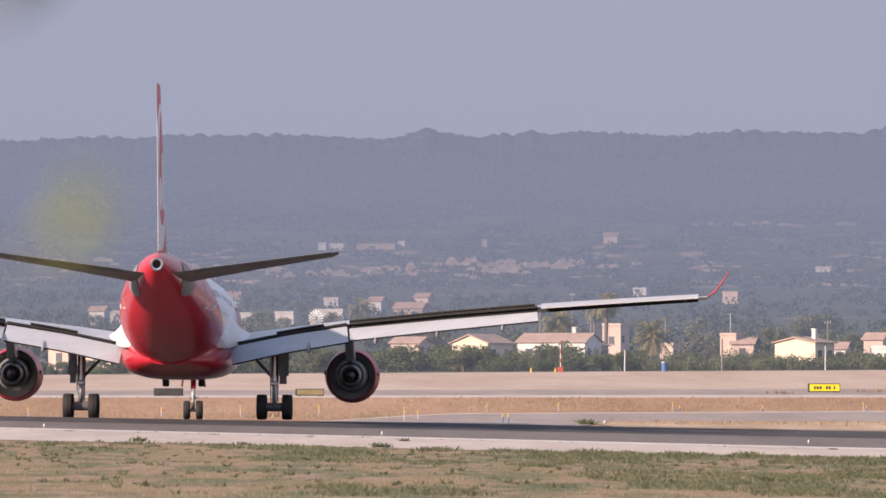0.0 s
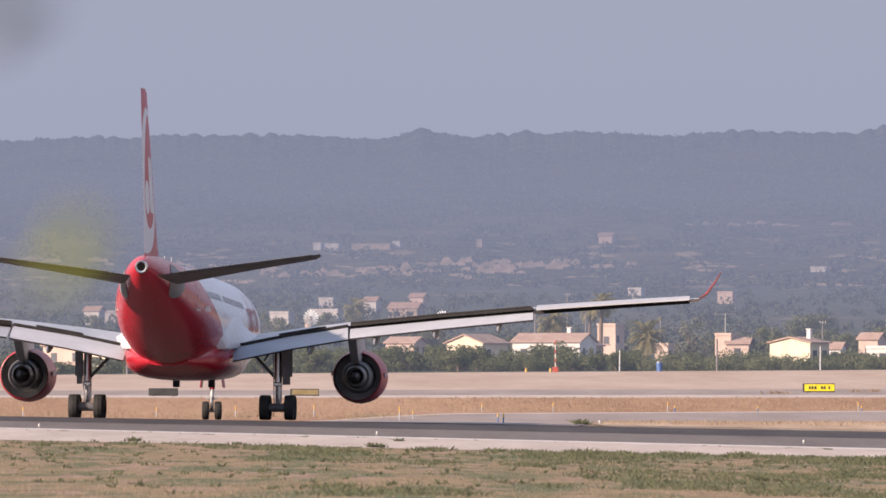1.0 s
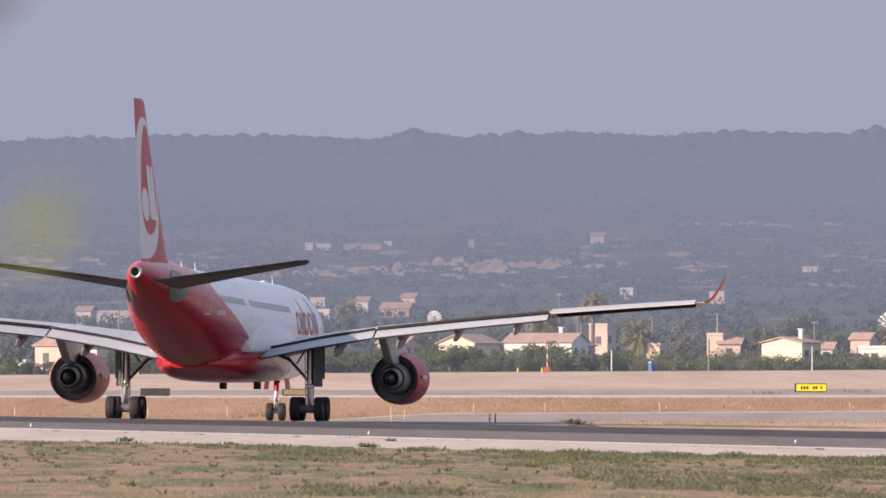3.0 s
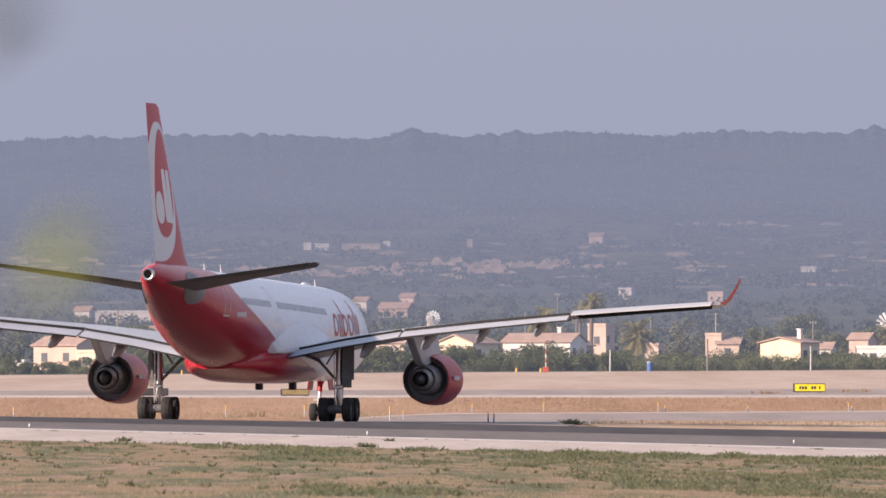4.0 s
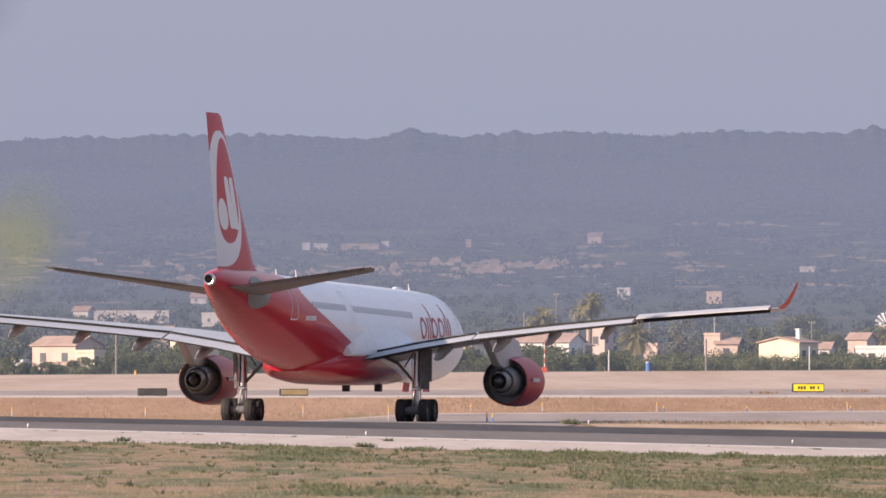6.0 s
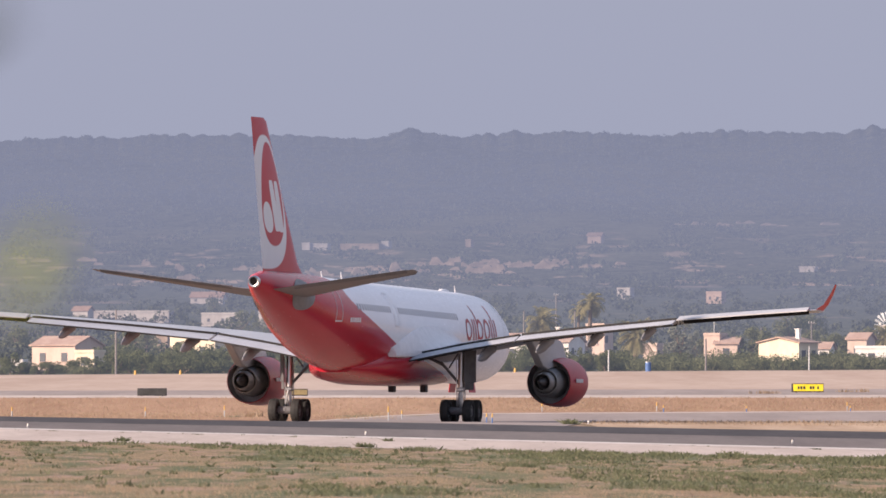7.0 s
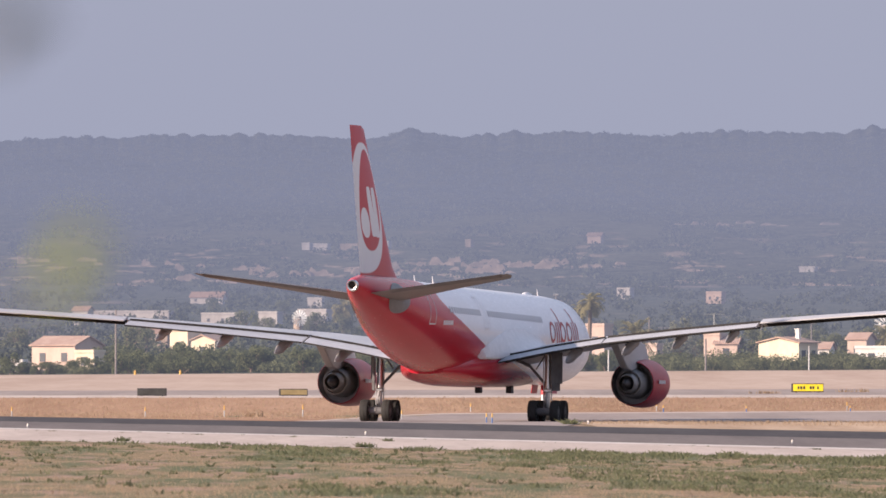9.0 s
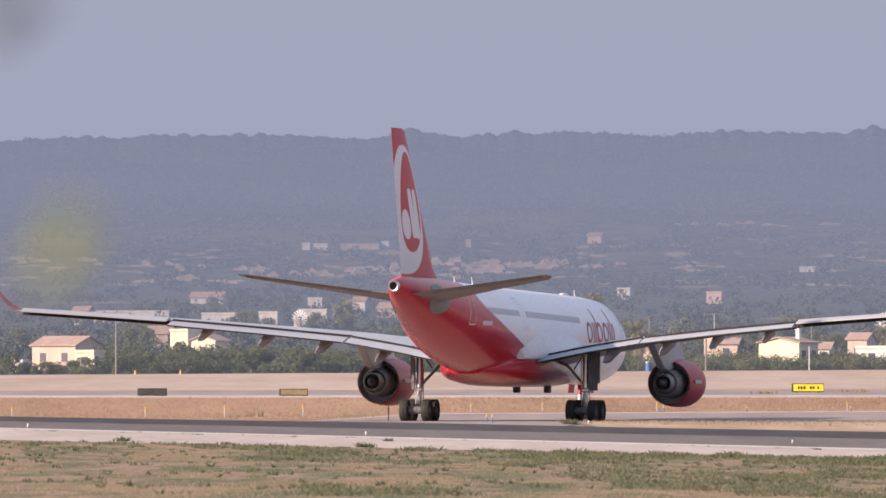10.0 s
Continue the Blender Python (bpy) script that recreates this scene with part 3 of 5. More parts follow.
def build_gear(jet, side):
    y = side * 5.34
    bm = bmesh.new()
    rod(bm, (0, y, 1.9), (0.1, y, 4.6), 0.19, 0.22, 16)
    rod(bm, (0, y, 4.3), (0, y - side * 0.5, 4.55), 0.2, 0.2)
    slab(bm, (0.6, 0.46, 0.24), (0, y, 2.0), None, 0.06)
    g = smooth(part("main_gear_leg", bm, M["metal"], jet, "bright metal landing gear leg"), 35)
    part("oleo_piston", rod(bmesh.new(), (0, y, 0.7), (0, y, 1.95), 0.15, 0.15, 16), M["metal"], g, "bright chrome piston")
    bm = bmesh.new()
    slab(bm, (2.5, 0.26, 0.26), (0, y, 0.74), None, 0.06)
    for dx in (-0.99, 0.99):
        rod(bm, (dx, y - 0.85, 0.70), (dx, y + 0.85, 0.70), 0.10)
        rod(bm, (dx, y - 0.42, 0.70), (dx, y + 0.42, 0.70), 0.24, None, 14)
    part("bogie_beam", bm, M["dark_grey"], g, "grey bogie beam with brakes")
    bm = bmesh.new()
    rod(bm, (0.1, y - side * 0.1, 2.3), (0.3, y - side * 1.35, 3.65), 0.09)
    rod(bm, (0.3, y - side * 1.2, 3.5), (0.4, y - side * 2.3, 4.0), 0.10)
    rod(bm, (0.2, y - side * 0.8, 3.3), (0.1, y - side * 0.2, 4.2), 0.05)
    part("side_brace", bm, M["dark_grey"], g, "dark folding side brace")
    bm = bmesh.new()
    rod(bm, (-0.30, y, 1.9), (-0.62, y, 1.45), 0.07)
    rod(bm, (-0.62, y, 1.45), (-0.30, y, 0.95), 0.07)
    rod(bm, (0.30, y - 0.16, 1.0), (0.22, y - 0.2, 3.6), 0.035)
    rod(bm, (-0.18, y + 0.2, 0.9), (-0.22, y + 0.26, 3.9), 0.03)
    part("torque_link", bm, M["strut"], g)
    bm = bmesh.new()
    slab(bm, (1.25, 0.07, 1.95), (0.15, y + side * 0.50, 3.4), pose(0, 0, 0, 0, 0, side * 22), 0.02)
    slab(bm, (0.9, 0.06, 0.55), (0.15, y + side * 0.46, 2.25), pose(0, 0, 0, 0, 0, side * 22), 0.02)
    part("gear_door", bm, M["dark_grey"], g, "grey hanging gear door")
    for dx in (-0.99, 0.99):
        for dy in (-0.70, 0.70):
            WHEELS.append((make_wheel(jet, "main_wheel", 0.70, 0.52, (dx, y + dy, 0.70)), 0.70))


def build_nose_gear(jet):
    bm = bmesh.new()
    rod(bm, (22.3, 0, 1.75), (22.5, 0, 2.9), 0.15, 0.17, 14)
    rod(bm, (22.3, 0, 1.9), (24.2, 0, 2.7), 0.07)
    g = part("nose_gear_leg", bm, M["red"], jet, "red nose gear leg")
    bm = bmesh.new()
    rod(bm, (22.2, 0, 0.52), (22.3, 0, 1.8), 0.10, 0.12)
    rod(bm, (22.2, -0.5, 0.52), (22.2, 0.5, 0.52), 0.09)
    rod(bm, (21.95, 0, 1.4), (21.75, 0, 1.0), 0.05)
    rod(bm, (21.75, 0, 1.0), (22.1, 0, 0.65), 0.05)
    slab(bm, (0.2, 0.62, 0.16), (22.05, 0, 1.25), None, 0.03)
    part("oleo_piston", bm, M["strut"], g, "grey piston and axle")
    for dy in (-0.36, 0.36):
        WHEELS.append((make_wheel(jet, "nose_wheel", 0.53, 0.38, (22.2, dy, 0.53)), 0.53))
    for s in (-1, 1):
        part("nose_gear_door", slab(bmesh.new(), (1.6, 0.05, 0.62), (22.6, s * 0.62, 2.15), pose(0, 0, 0, s * 8), 0.01), M["red"], g, "red gear bay door")


def strip_on_hull(bm, x0, x1, z0, z1, side, out=0.015, nx=1, nz=4):
    """A thin curved patch lying on the hull's side."""
    g = [[bm.verts.new((x, side * (hull_y(x, z) + out), z)) for z in [z0 + (z1 - z0) * j / nz for j in range(nz + 1)]] for x in [x0 + (x1 - x0) * i / nx for i in range(nx + 1)]]
    for a, b in zip(g, g[1:]):
        for j in range(nz):
            bm.faces.new((a[j], b[j], b[j + 1], a[j + 1]))


def ring_on_hull(bm, xc, zc, rx, rz, wide, side, n=20):
    """An oval ring lying on the hull's side."""
    rows = []
    for i in range(n + 1):
        a = 2 * math.pi * i / n
        rows.append([bm.verts.new((x, side * (hull_y(x, z) + 0.016), z)) for x, z in
                     ((xc + (rx - w) * math.cos(a), zc + (rz - w) * math.sin(a)) for w in (0.0, wide))])
    for a, b in zip(rows, rows[1:]):
        bm.faces.new((a[0], b[0], b[1], a[1]))


def build_airliner():
    jet = thing("airliner", "large twin-engine airliner, white with a red tail, taxiing on the runway", "aircraft")
    bm = bmesh.new()
    loft(bm, [oval_ring(*r, 48) for r in HULL])
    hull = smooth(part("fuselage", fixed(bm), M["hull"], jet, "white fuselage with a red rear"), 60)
    bm = bmesh.new()
    fair = [(-10.4, 3.5, 2.98, 1.1), (-8.4, 4.0, 2.68, 1.95), (-6.2, 4.55, 2.40, 2.58), (-3.0, 5.1, 2.22, 3.00), (3, 5.1, 2.18, 3.05), (8, 4.7, 2.20, 3.05), (10.5, 4.4, 2.30, 2.7), (12.5, 3.8, 2.45, 1.9)]
    loft(bm, [oval_ring(*r, 40, 2.9) for r in fair])
    smooth(part("belly_fairing", fixed(bm), M["hull"], hull, "red belly fairing with oil streaks"), 60)
    for s in (-1, 1):
        # root fillet over the wing's rear
        bm = bmesh.new()
        rings = []
        for x, y1, z0, z1, e in ((-6.4, 2.90, 4.0, 4.5, 0.7), (-4.6, 3.02, 3.98, 5.0, 0.65), (-2.6, 3.16, 4.05, 5.45, 0.65), (-0.5, 3.65, 4.25, 5.75, 0.95), (2.0, 4.05, 4.55, 5.95, 1.3), (5.0, 3.8, 4.80, 5.90, 1.4),
                                 (8.0, 3.3, 4.85, 5.55, 1.5), (10.4, 2.95, 4.80, 5.10, 1.5)):
            y0 = hull_y(x, z1) - 0.02
            curve = [(y0 + (max(y1, y0 + 0.03) - y0) * q ** e, z0 + (z1 - z0) * (1 - q) ** e) for q in (0, 0.08, 0.2, 0.35, 0.5, 0.65, 0.8, 0.92, 1.0)]
            rings.append([(x, s * y, z) for y, z in curve] + [(x, s * (y1 - 0.05), z0 - 0.08), (x, s * 2.0, z0 - 0.08), (x, s * 2.0, z1)])
        loft(bm, rings)
        smooth(part("wing_fillet", fixed(bm), M["outline"], hull, "pale wing root fillet"), 85)
        part("ram_air_duct", slab(bmesh.new(), (0.7, 0.36, 0.45), (8.4, s * 1.0, 2.05), None, 0.05), M["dark"], hull, "dark duct under the belly")
        # tailplane
        bm = bmesh.new()
        st = [(0.7, -20.9, -26.4, 7.78, 0.62), (1.6, -21.5, -26.6, 7.90, 0.56), (5.5, -24.0, -27.5, 8.42, 0.38), (9.3, -26.35, -28.5, 8.88, 0.20), (9.66, -27.4, -28.6, 8.93, 0.08)]
        loft(bm, [[(x, s * yy, z) for x, yy, z in foil(y, aft(le) - 0.5, aft(te) - 0.5, z, t * 0.74, 9, 0.55, z - 0.088 * (le - te))] for y, le, te, z, t in st])
        tp = smooth(part("tailplane", fixed(bm), M["stab"], jet, "grey tailplane half"), 50)
        bm = bmesh.new()
        loft(bm, [[(te + 0.9 * k, s * y, z + 0.05), (te - 0.04, s * y, z + 0.015), (te + 0.9 * k, s * y, z - 0.16)] for y, te, z, k in ((1.9, aft(-26.7) - 0.5, 7.95, 1), (9.2, aft(-28.5) - 0.5, 8.88, 0.55))])
        part("elevator", fixed(bm), M["dark_grey"], tp, "dark grey elevator")
        # sealing plate at the tailplane's root
        bm = bmesh.new()
        grid = []
        for j in range(6):
            row = []
            for i in range(28):
                a = 2 * math.pi * i / 28
                x, z = aft(-22.6) - 0.2 + 1.65 * j / 5 * math.cos(a), 7.50 + 0.92 * j / 5 * math.sin(a)
                row.append((x, s * (hull_y(x, z) + 0.03), z))
            grid.append(row)
        loft(bm, grid[1:], cap=False)
        bm.faces.new([v for v in bm.verts][:28])
        smooth(part("root_plate", fixed(bm), M["plate"], tp, "grey oval root plate"))
        # cabin windows, doors, lettering bars
        bm = bmesh.new()
        for a, b in ((-14.6, -7.0), (-4.9, 8.4), (8.9, 10.2)):
            x = a
            while x < b:
                zc = 6.62 - 0.018 * x
                strip_on_hull(bm, x, x + 0.26, zc - 0.19, zc + 0.19, s, 0.012, 1, 2)
                x += 0.53
        part("cabin_windows", fixed(bm), M["window"], hull, "row of dark cabin windows")["kind"] = "stuff"
        for x in (-18.7, -6.4, 22.6):
            w, z0, z1 = 1.07, 5.65 - 0.018 * x, 7.62 - 0.018 * x
            bm = bmesh.new()
            for x0, x1, a, b in ((x, x + 0.07, z0, z1), (x + w, x + w + 0.07, z0, z1), (x, x + w, z0 - 0.03, z0 + 0.05), (x, x + w, z1 - 0.05, z1 + 0.03)):
                strip_on_hull(bm, x0, x1, a, b, s, 0.014, 2, 6)
            part("door_outline", fixed(bm), M["outline"], hull, "pale outlined cabin door")
        bm = bmesh.new()
        x = 11.9
        for kind_, w, hi in (("ring", 1.5, 1.4), ("bar", 0.26, 1.4), ("bar", 0.26, 1.4), ("ring", 1.5, 2.3), ("ring", 1.5, 1.4), ("bar", 0.26, 1.4), ("bar", 0.26, 2.3), ("bar", 0.26, 1.4)):
            x0 = x if s < 0 else 33.6 - x - w
            if kind_ == "ring":
                ring_on_hull(bm, x0 + w / 2, 5.68, w / 2, 0.68, 0.22, s)
            if kind_ == "bar" or hi > 2:
                strip_on_hull(bm, x0, x0 + 0.24, 5.0, 5.0 + hi * 0.95, s, 0.016, 1, 6)
            x += w + 0.32
        part("side_marking", fixed(bm), M["red"], hull, "large red lettering shapes")
        bm = bmesh.new()
        for i in range(6):
            strip_on_hull(bm, -16.2 + i * 0.34, -15.95 + i * 0.34, 5.95, 6.22, s, 0.014, 1, 2)
        part("registration_marking", fixed(bm), M["outline"], hull, "small pale marking bars")
        build_wing(jet, s)
        build_engine(jet, s)
        build_gear(jet, s)
    # fin and rudder
    bm = bmesh.new()
    fin = [(8.3, -15.6, -26.3, 0.52), (8.8, -17.7, -26.5, 0.50), (9.4, -18.8, -26.7, 0.46), (13.0, -22.05, -27.85, 0.36), (17.6, -26.0, -29.3, 0.22), (17.82, -26.6, -29.4, 0.10)]
    loft(bm, [[(x, y, zz) for x, y, zz in ((p[0], p[2], z) for p in foil(0, aft(le), aft(te), 0, t * 0.85, 11))] for z, le, te, t in fin])
    smooth(part("fin", fixed(bm), M["fin"], jet, "red fin with a white field and red oval"), 50)
    # tail exhaust
    bm = bmesh.new()
    rings = [(-29.60, 0.37), (-29.92, 0.33), (-29.96, 0.30), (-29.94, 0.22), (-29.8, 0.20)]
    loft(bm, [[(x, r * math.cos(i * math.pi / 12), 8.21 + r * math.sin(i * math.pi / 12)) for i in range(24)] for x, r in rings], cap=False)
    smooth(part("tail_exhaust", fixed(bm), M["metal"], hull, "bright metal exhaust ring"))
    # closed disc painted black for the dark inside of the pipe
    bm = rod(bmesh.new(), (-29.75, 0, 8.25), (-29.97, 0, 8.25), 0.215, 0.215, 20)
    part("exhaust_shade_disc", bm, M["pipe_shade"], hull, "black disc for the shaded exhaust opening")
    for x, h in ((-13.5, 0.38), (-8.6, 0.48), (20.6, 0.45)):
        zt = hull_at(x)[0]
        bm = bmesh.new()
        loft(bm, [[(x, 0.03, zt - 0.05), (x + 0.4, 0, zt - 0.05), (x, -0.03, zt - 0.05)], [(x - 0.25, 0.01, zt + h), (x - 0.1, 0, zt + h), (x - 0.25, -0.01, zt + h)]])
        part("blade_antenna", fixed(bm), M["outline"], hull, "white blade antenna")
    bm = bmesh.new()
    loft(bm, [oval_ring(x, hull_at(x)[0] + h, hull_at(x)[0] - 0.3, w, 12) for x, h, w in ((16.4, -0.05, 0.1), (17.0, 0.15, 0.26), (18.0, 0.15, 0.26), (18.8, -0.05, 0.1))])
    smooth(part("dorsal_dome", fixed(bm), M["outline"], hull, "white satellite dome"))
    build_nose_gear(jet)
    return jet


airliner = build_airliner()


# ---- plants ----
M["bush"] = leafy("bush_leaves", (0.105, 0.120, 0.055), (0.200, 0.210, 0.105), far=True)
M["tree"] = leafy("tree_leaves", (0.125, 0.138, 0.066), (0.235, 0.24, 0.13), far=True)
M["silver"] = leafy("silvery_leaves", (0.17, 0.18, 0.13), (0.32, 0.32, 0.25), far=True)
M["frond"] = leafy("palm_fronds", (0.20, 0.185, 0.085), (0.38, 0.33, 0.17), far=True)
M["bark"] = plain("bark", (0.13, 0.09, 0.06), (0.24, 0.18, 0.13), 2.0, 0.9, 0, (1, 1, 0.3), 0.4, far=True)
M["weed"] = leafy("green_weeds", (0.122, 0.136, 0.074), (0.22, 0.222, 0.132))
M["dry"] = leafy("dry_grass_blades", (0.33, 0.235, 0.155), (0.52, 0.40, 0.285))
k = Net("far_tree_leaves", 0.9, 0, 0.1)
info = k.n.new("ShaderNodeNewGeometry")
k.color(k.mix(info.outputs["Random Per Island"], (0.030, 0.038, 0.022), (0.105, 0.112, 0.066)))
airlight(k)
M["far_tree"] = k.mat
rnd = random.Random(7)


def leaf_cloud(centres, n, size, seed, squash=0.8):
    """Many small bent leaves spread over a few uneven clumps: (centre, radius) each."""
    r = random.Random(seed)
    verts, faces = [], []
    total = sum(c[1] ** 2 for c in centres)
    for c, rad in centres:
        for _ in range(max(4, int(n * rad * rad / total))):
            d = Vector((r.gauss(0, 1), r.gauss(0, 1), r.gauss(0, 1))).normalized()
            p = Vector(c) + Vector((d.x, d.y, d.z * squash)) * rad * (0.55 + 0.5 * r.random() ** 0.6)
            a = Vector((r.gauss(0, 1), r.gauss(0, 1), r.gauss(0, 1))).normalized()
            b = d.cross(a).normalized()
            a = (a - d * a.dot(d) * 0.6).normalized()
            s = size * r.uniform(0.6, 1.3)
            i = len(verts)
            verts += [p - a * s, p + b * s * 0.55 + d * s * 0.3, p + a * s, p - b * s * 0.55 + d * s * 0.1]
            faces += [(i, i + 1, i + 2), (i, i + 2, i + 3)]
    return verts, faces


def from_lists(name, verts, faces, material, parent=None, label=""):
    me = bpy.data.meshes.new(name)
    me.from_pydata([tuple(v) for v in verts], [], faces)
    me.materials.append(material)
    ob = new(name, me)
    ob.parent = parent
    return tagged(ob, label) if label else ob


def make_bush(name, label, category, seed, w, h, material, trunk_h=0.0, leaf=0.18, n=1200, group="bushes along the field"):
    t = thing(name, label, category, group=group)
    r = random.Random(seed)
    centres = [((r.uniform(-0.36, 0.36) * w, r.uniform(-0.3, 0.3) * w, trunk_h + h * r.uniform(0.12, 0.78)), w * r.uniform(0.15, 0.26)) for _ in range(14)]
    v, f = leaf_cloud(centres, n, leaf, seed)
    from_lists("crown", v, f, material, t)
    bm = bmesh.new()
    rod(bm, (0, 0, -0.8), (0.05 * w, 0, trunk_h + h * 0.35), 0.05 * h, 0.02 * h, 7)
    for c, rad in centres[:7]:
        rod(bm, (0.03 * w, 0, trunk_h * 0.8 + h * 0.12), c, 0.022 * h, 0.008 * h, 5)
    part("trunk", bm, M["bark"], t)
    return t


def make_palm(seed, h, r_f, droop, label):
    t = thing("palm_tree", label, "palm tree", group="palms by the houses")
    r = random.Random(seed)
    bm = bmesh.new()
    rings = []
    for i in range(9):
        q = i / 8
        rad = 0.30 - 0.07 * q + (0.12 if i == 8 else 0) + 0.02 * (i % 2)
        rings.append([(rad * math.cos(a) + 0.15 * q * q, rad * math.sin(a), -1 + (h + 1) * q) for a in [j * math.pi / 4 for j in range(8)]])
    loft(bm, rings)
    part("trunk", bm, M["bark"], t, "rough palm trunk")
    verts, faces = [], []
    for i in range(46):
        az, el = r.uniform(0, 2 * math.pi), radians(r.uniform(-38, 78))
        length = r_f * r.uniform(0.8, 1.1)
        d = Vector((math.cos(az) * math.cos(el), math.sin(az) * math.cos(el), math.sin(el)))
        side = Vector((-math.sin(az), math.cos(az), 0))
        p = Vector((0.15, 0, h))
        for j in range(9):
            q = j / 9
            nxt = p + d * (length / 9)
            d = (d - Vector((0, 0, droop * (0.10 + 0.22 * q)))).normalized()
            for s in (-1, 1):
                ll = length * 0.26 * (0.5 + 1.2 * q * (1.15 - q))
                tip = (p + nxt) / 2 + side * s * ll + d * ll * 0.55 - Vector((0, 0, ll * 0.35))
                k = len(verts)
                verts += [p, nxt, tip]
                faces.append((k, k + 1, k + 2))
            p = nxt
    from_lists("crown", verts, faces, M["frond"], t, "yellow-green drooping fronds")
    return t


def at_drop(u, v):
    """Place on the rising plain that shows at bearing u and level v."""
    lo, hi = 1500.0, 3390.0
    for _ in range(40):
        mid = (lo + hi) / 2
        lo, hi = (mid, hi) if drop(u, mid) > v else (lo, mid)
    return spot(u, (lo + hi) / 2)


def at_dist(u, d, lift=0.0):
    return spot(u, d, lift)


def build_plants():
    protos = [make_bush("bush", "dark green dense bush beside the airfield", "bush", s, w, h, M["bush"]) for s, w, h in ((1, 4.6, 3.4), (2, 5.6, 3.0), (3, 3.6, 3.8))]
    protos += [make_bush("bush", "low olive green hedge shrub", "bush", s, w, h, M["tree"]) for s, w, h in ((4, 5.0, 1.7), (5, 6.0, 2.0))]
    spots = []
    for i in range(46):        # tall belt in the middle, low hedge farther along
        u = 620 + i * 10.5 + rnd.uniform(-6, 6)
        spots.append((u, 1570 + rnd.uniform(0, 60), rnd.choice((0, 1, 2)), rnd.uniform(0.70, 1.12) * (0.7 + 0.35 * math.sin(u / 55) ** 2)))
    for i in range(38):
        u = 1085 + i * 14 + rnd.uniform(-6, 6)
        spots.append((u, 1568 + rnd.uniform(0, 20), rnd.choice((3, 4)), rnd.uniform(0.55, 0.8)))
    for i in range(20):
        u = 1110 + i * 25 + rnd.uniform(-10, 10)
        spots.append((u, 1640 + rnd.uniform(0, 40), rnd.choice((0, 1, 3, 4)), rnd.uniform(0.45, 0.75)))
    for i in range(44):
        u = -60 + i * 16.0 + rnd.uniform(-7, 7)
        spots.append((u, 1565 + rnd.uniform(0, 30), rnd.choice((0, 1, 2, 3)), rnd.uniform(0.4, 0.7) if u < 200 else rnd.uniform(0.6, 0.95)))
    for i in range(16):
        u = 180 + i * 28 + rnd.uniform(-10, 10)
        spots.append((u, 1660 + rnd.uniform(0, 60), rnd.choice((0, 1, 2)), rnd.uniform(0.8, 1.15)))
    for u, d, i, s in ((1428, 1600, 0, 0.62), (1441, 1596, 1, 0.7), (1458, 1600, 2, 0.6), (1474, 1598, 1, 0.75), (1490, 1604, 0, 0.7), (1508, 1600, 3, 0.8), (1312, 1600, 3, 0.9), (1326, 1604, 4, 0.9), (1338, 1600, 3, 0.7)):
        spots.append((u, d, i, s))
    for u, d, i, s in spots:
        if 1335 < u < 1480 and s > 0.5 and d > 1610:
            continue
        copy_thing(protos[i], Matrix.Translation(at_dist(u, d, -0.15)) @ pose(0, 0, 0, 0, 0, rnd.uniform(0, 360)) @ Matrix.Diagonal((s, s, s * rnd.uniform(0.85, 1.1), 1)))
    for i, p in enumerate(protos):
        p.matrix_basis = pose(*at_dist((700, 560, 330, 1180, 1290)[i], 1600, -0.15))
    # taller trees among the houses
    tall = [make_bush("broadleaf_tree", "green broadleaf tree among the houses", "tree", s, w, h, M["tree"], th, 0.24, 1000, "trees among the houses") for s, w, h, th in ((11, 5.5, 4.5, 1.2), (12, 4.5, 5.0, 1.0))]
    pine = make_bush("eucalyptus_tree", "tall silvery green tree with an airy crown", "tree", 13, 4.4, 6.2, M["silver"], 0.8, 0.22, 800, "trees among the houses")
    for u, v, i, s in ((1330, 640, 0, 0.85), (1355, 636, 0, 0.6), (1430, 632, 1, 0.75), (1480, 640, 0, 0.7), (1235, 640, 1, 0.6), (1510, 640, 1, 0.8), (1555, 636, 0, 0.8), (1170, 645, 0, 0.5), (1285, 640, 0, 0.5),
                       (740, 628, 0, 0.75), (880, 630, 1, 0.6), (700, 615, 1, 0.7), (610, 600, 0, 0.8), (425, 600, 0, 0.9), (225, 640, 0, 0.9), (260, 630, 1, 0.9), (30, 630, 1, 0.8), (560, 600, 1, 0.9),
                       (480, 610, 0, 0.8), (150, 590, 0, 0.6), (380, 560, 1, 0.7), (505, 560, 0, 0.6), (1100, 600, 0, 0.6), (1005, 605, 1, 0.5)):
        copy_thing(tall[i], Matrix.Translation(at_drop(u, v)) @ pose(0, 0, 0, 0, 0, rnd.uniform(0, 360)) @ Matrix.Scale(s, 4))
    tall[0].matrix_basis, tall[1].matrix_basis = pose(*at_drop(1395, 620)), pose(*at_drop(1440, 612))
    pine.matrix_basis = pose(*at_drop(1203, 648)) @ Matrix.Diagonal((0.8, 0.8, 0.98, 1))
    copy_thing(pine, Matrix.Translation(at_drop(1228, 645)) @ Matrix.Diagonal((0.5, 0.5, 0.7, 1)))
    # palms
    a = make_palm(21, 5.2, 2.8, 1.0, "tall palm with yellow-green fronds")
    b = make_palm(22, 7.6, 2.3, 1.25, "tall palm with a shaggy dry crown")
    c = make_palm(23, 3.6, 2.9, 0.9, "short broad palm with drooping fronds")
    a.matrix_basis = pose(*at_drop(957, 640))
    b.matrix_basis = pose(*at_drop(1044, 640))
    c.matrix_basis = pose(*at_drop(1125, 648))
    copy_thing(b, Matrix.Translation(at_drop(1024, 628)) @ Matrix.Scale(0.8, 4))
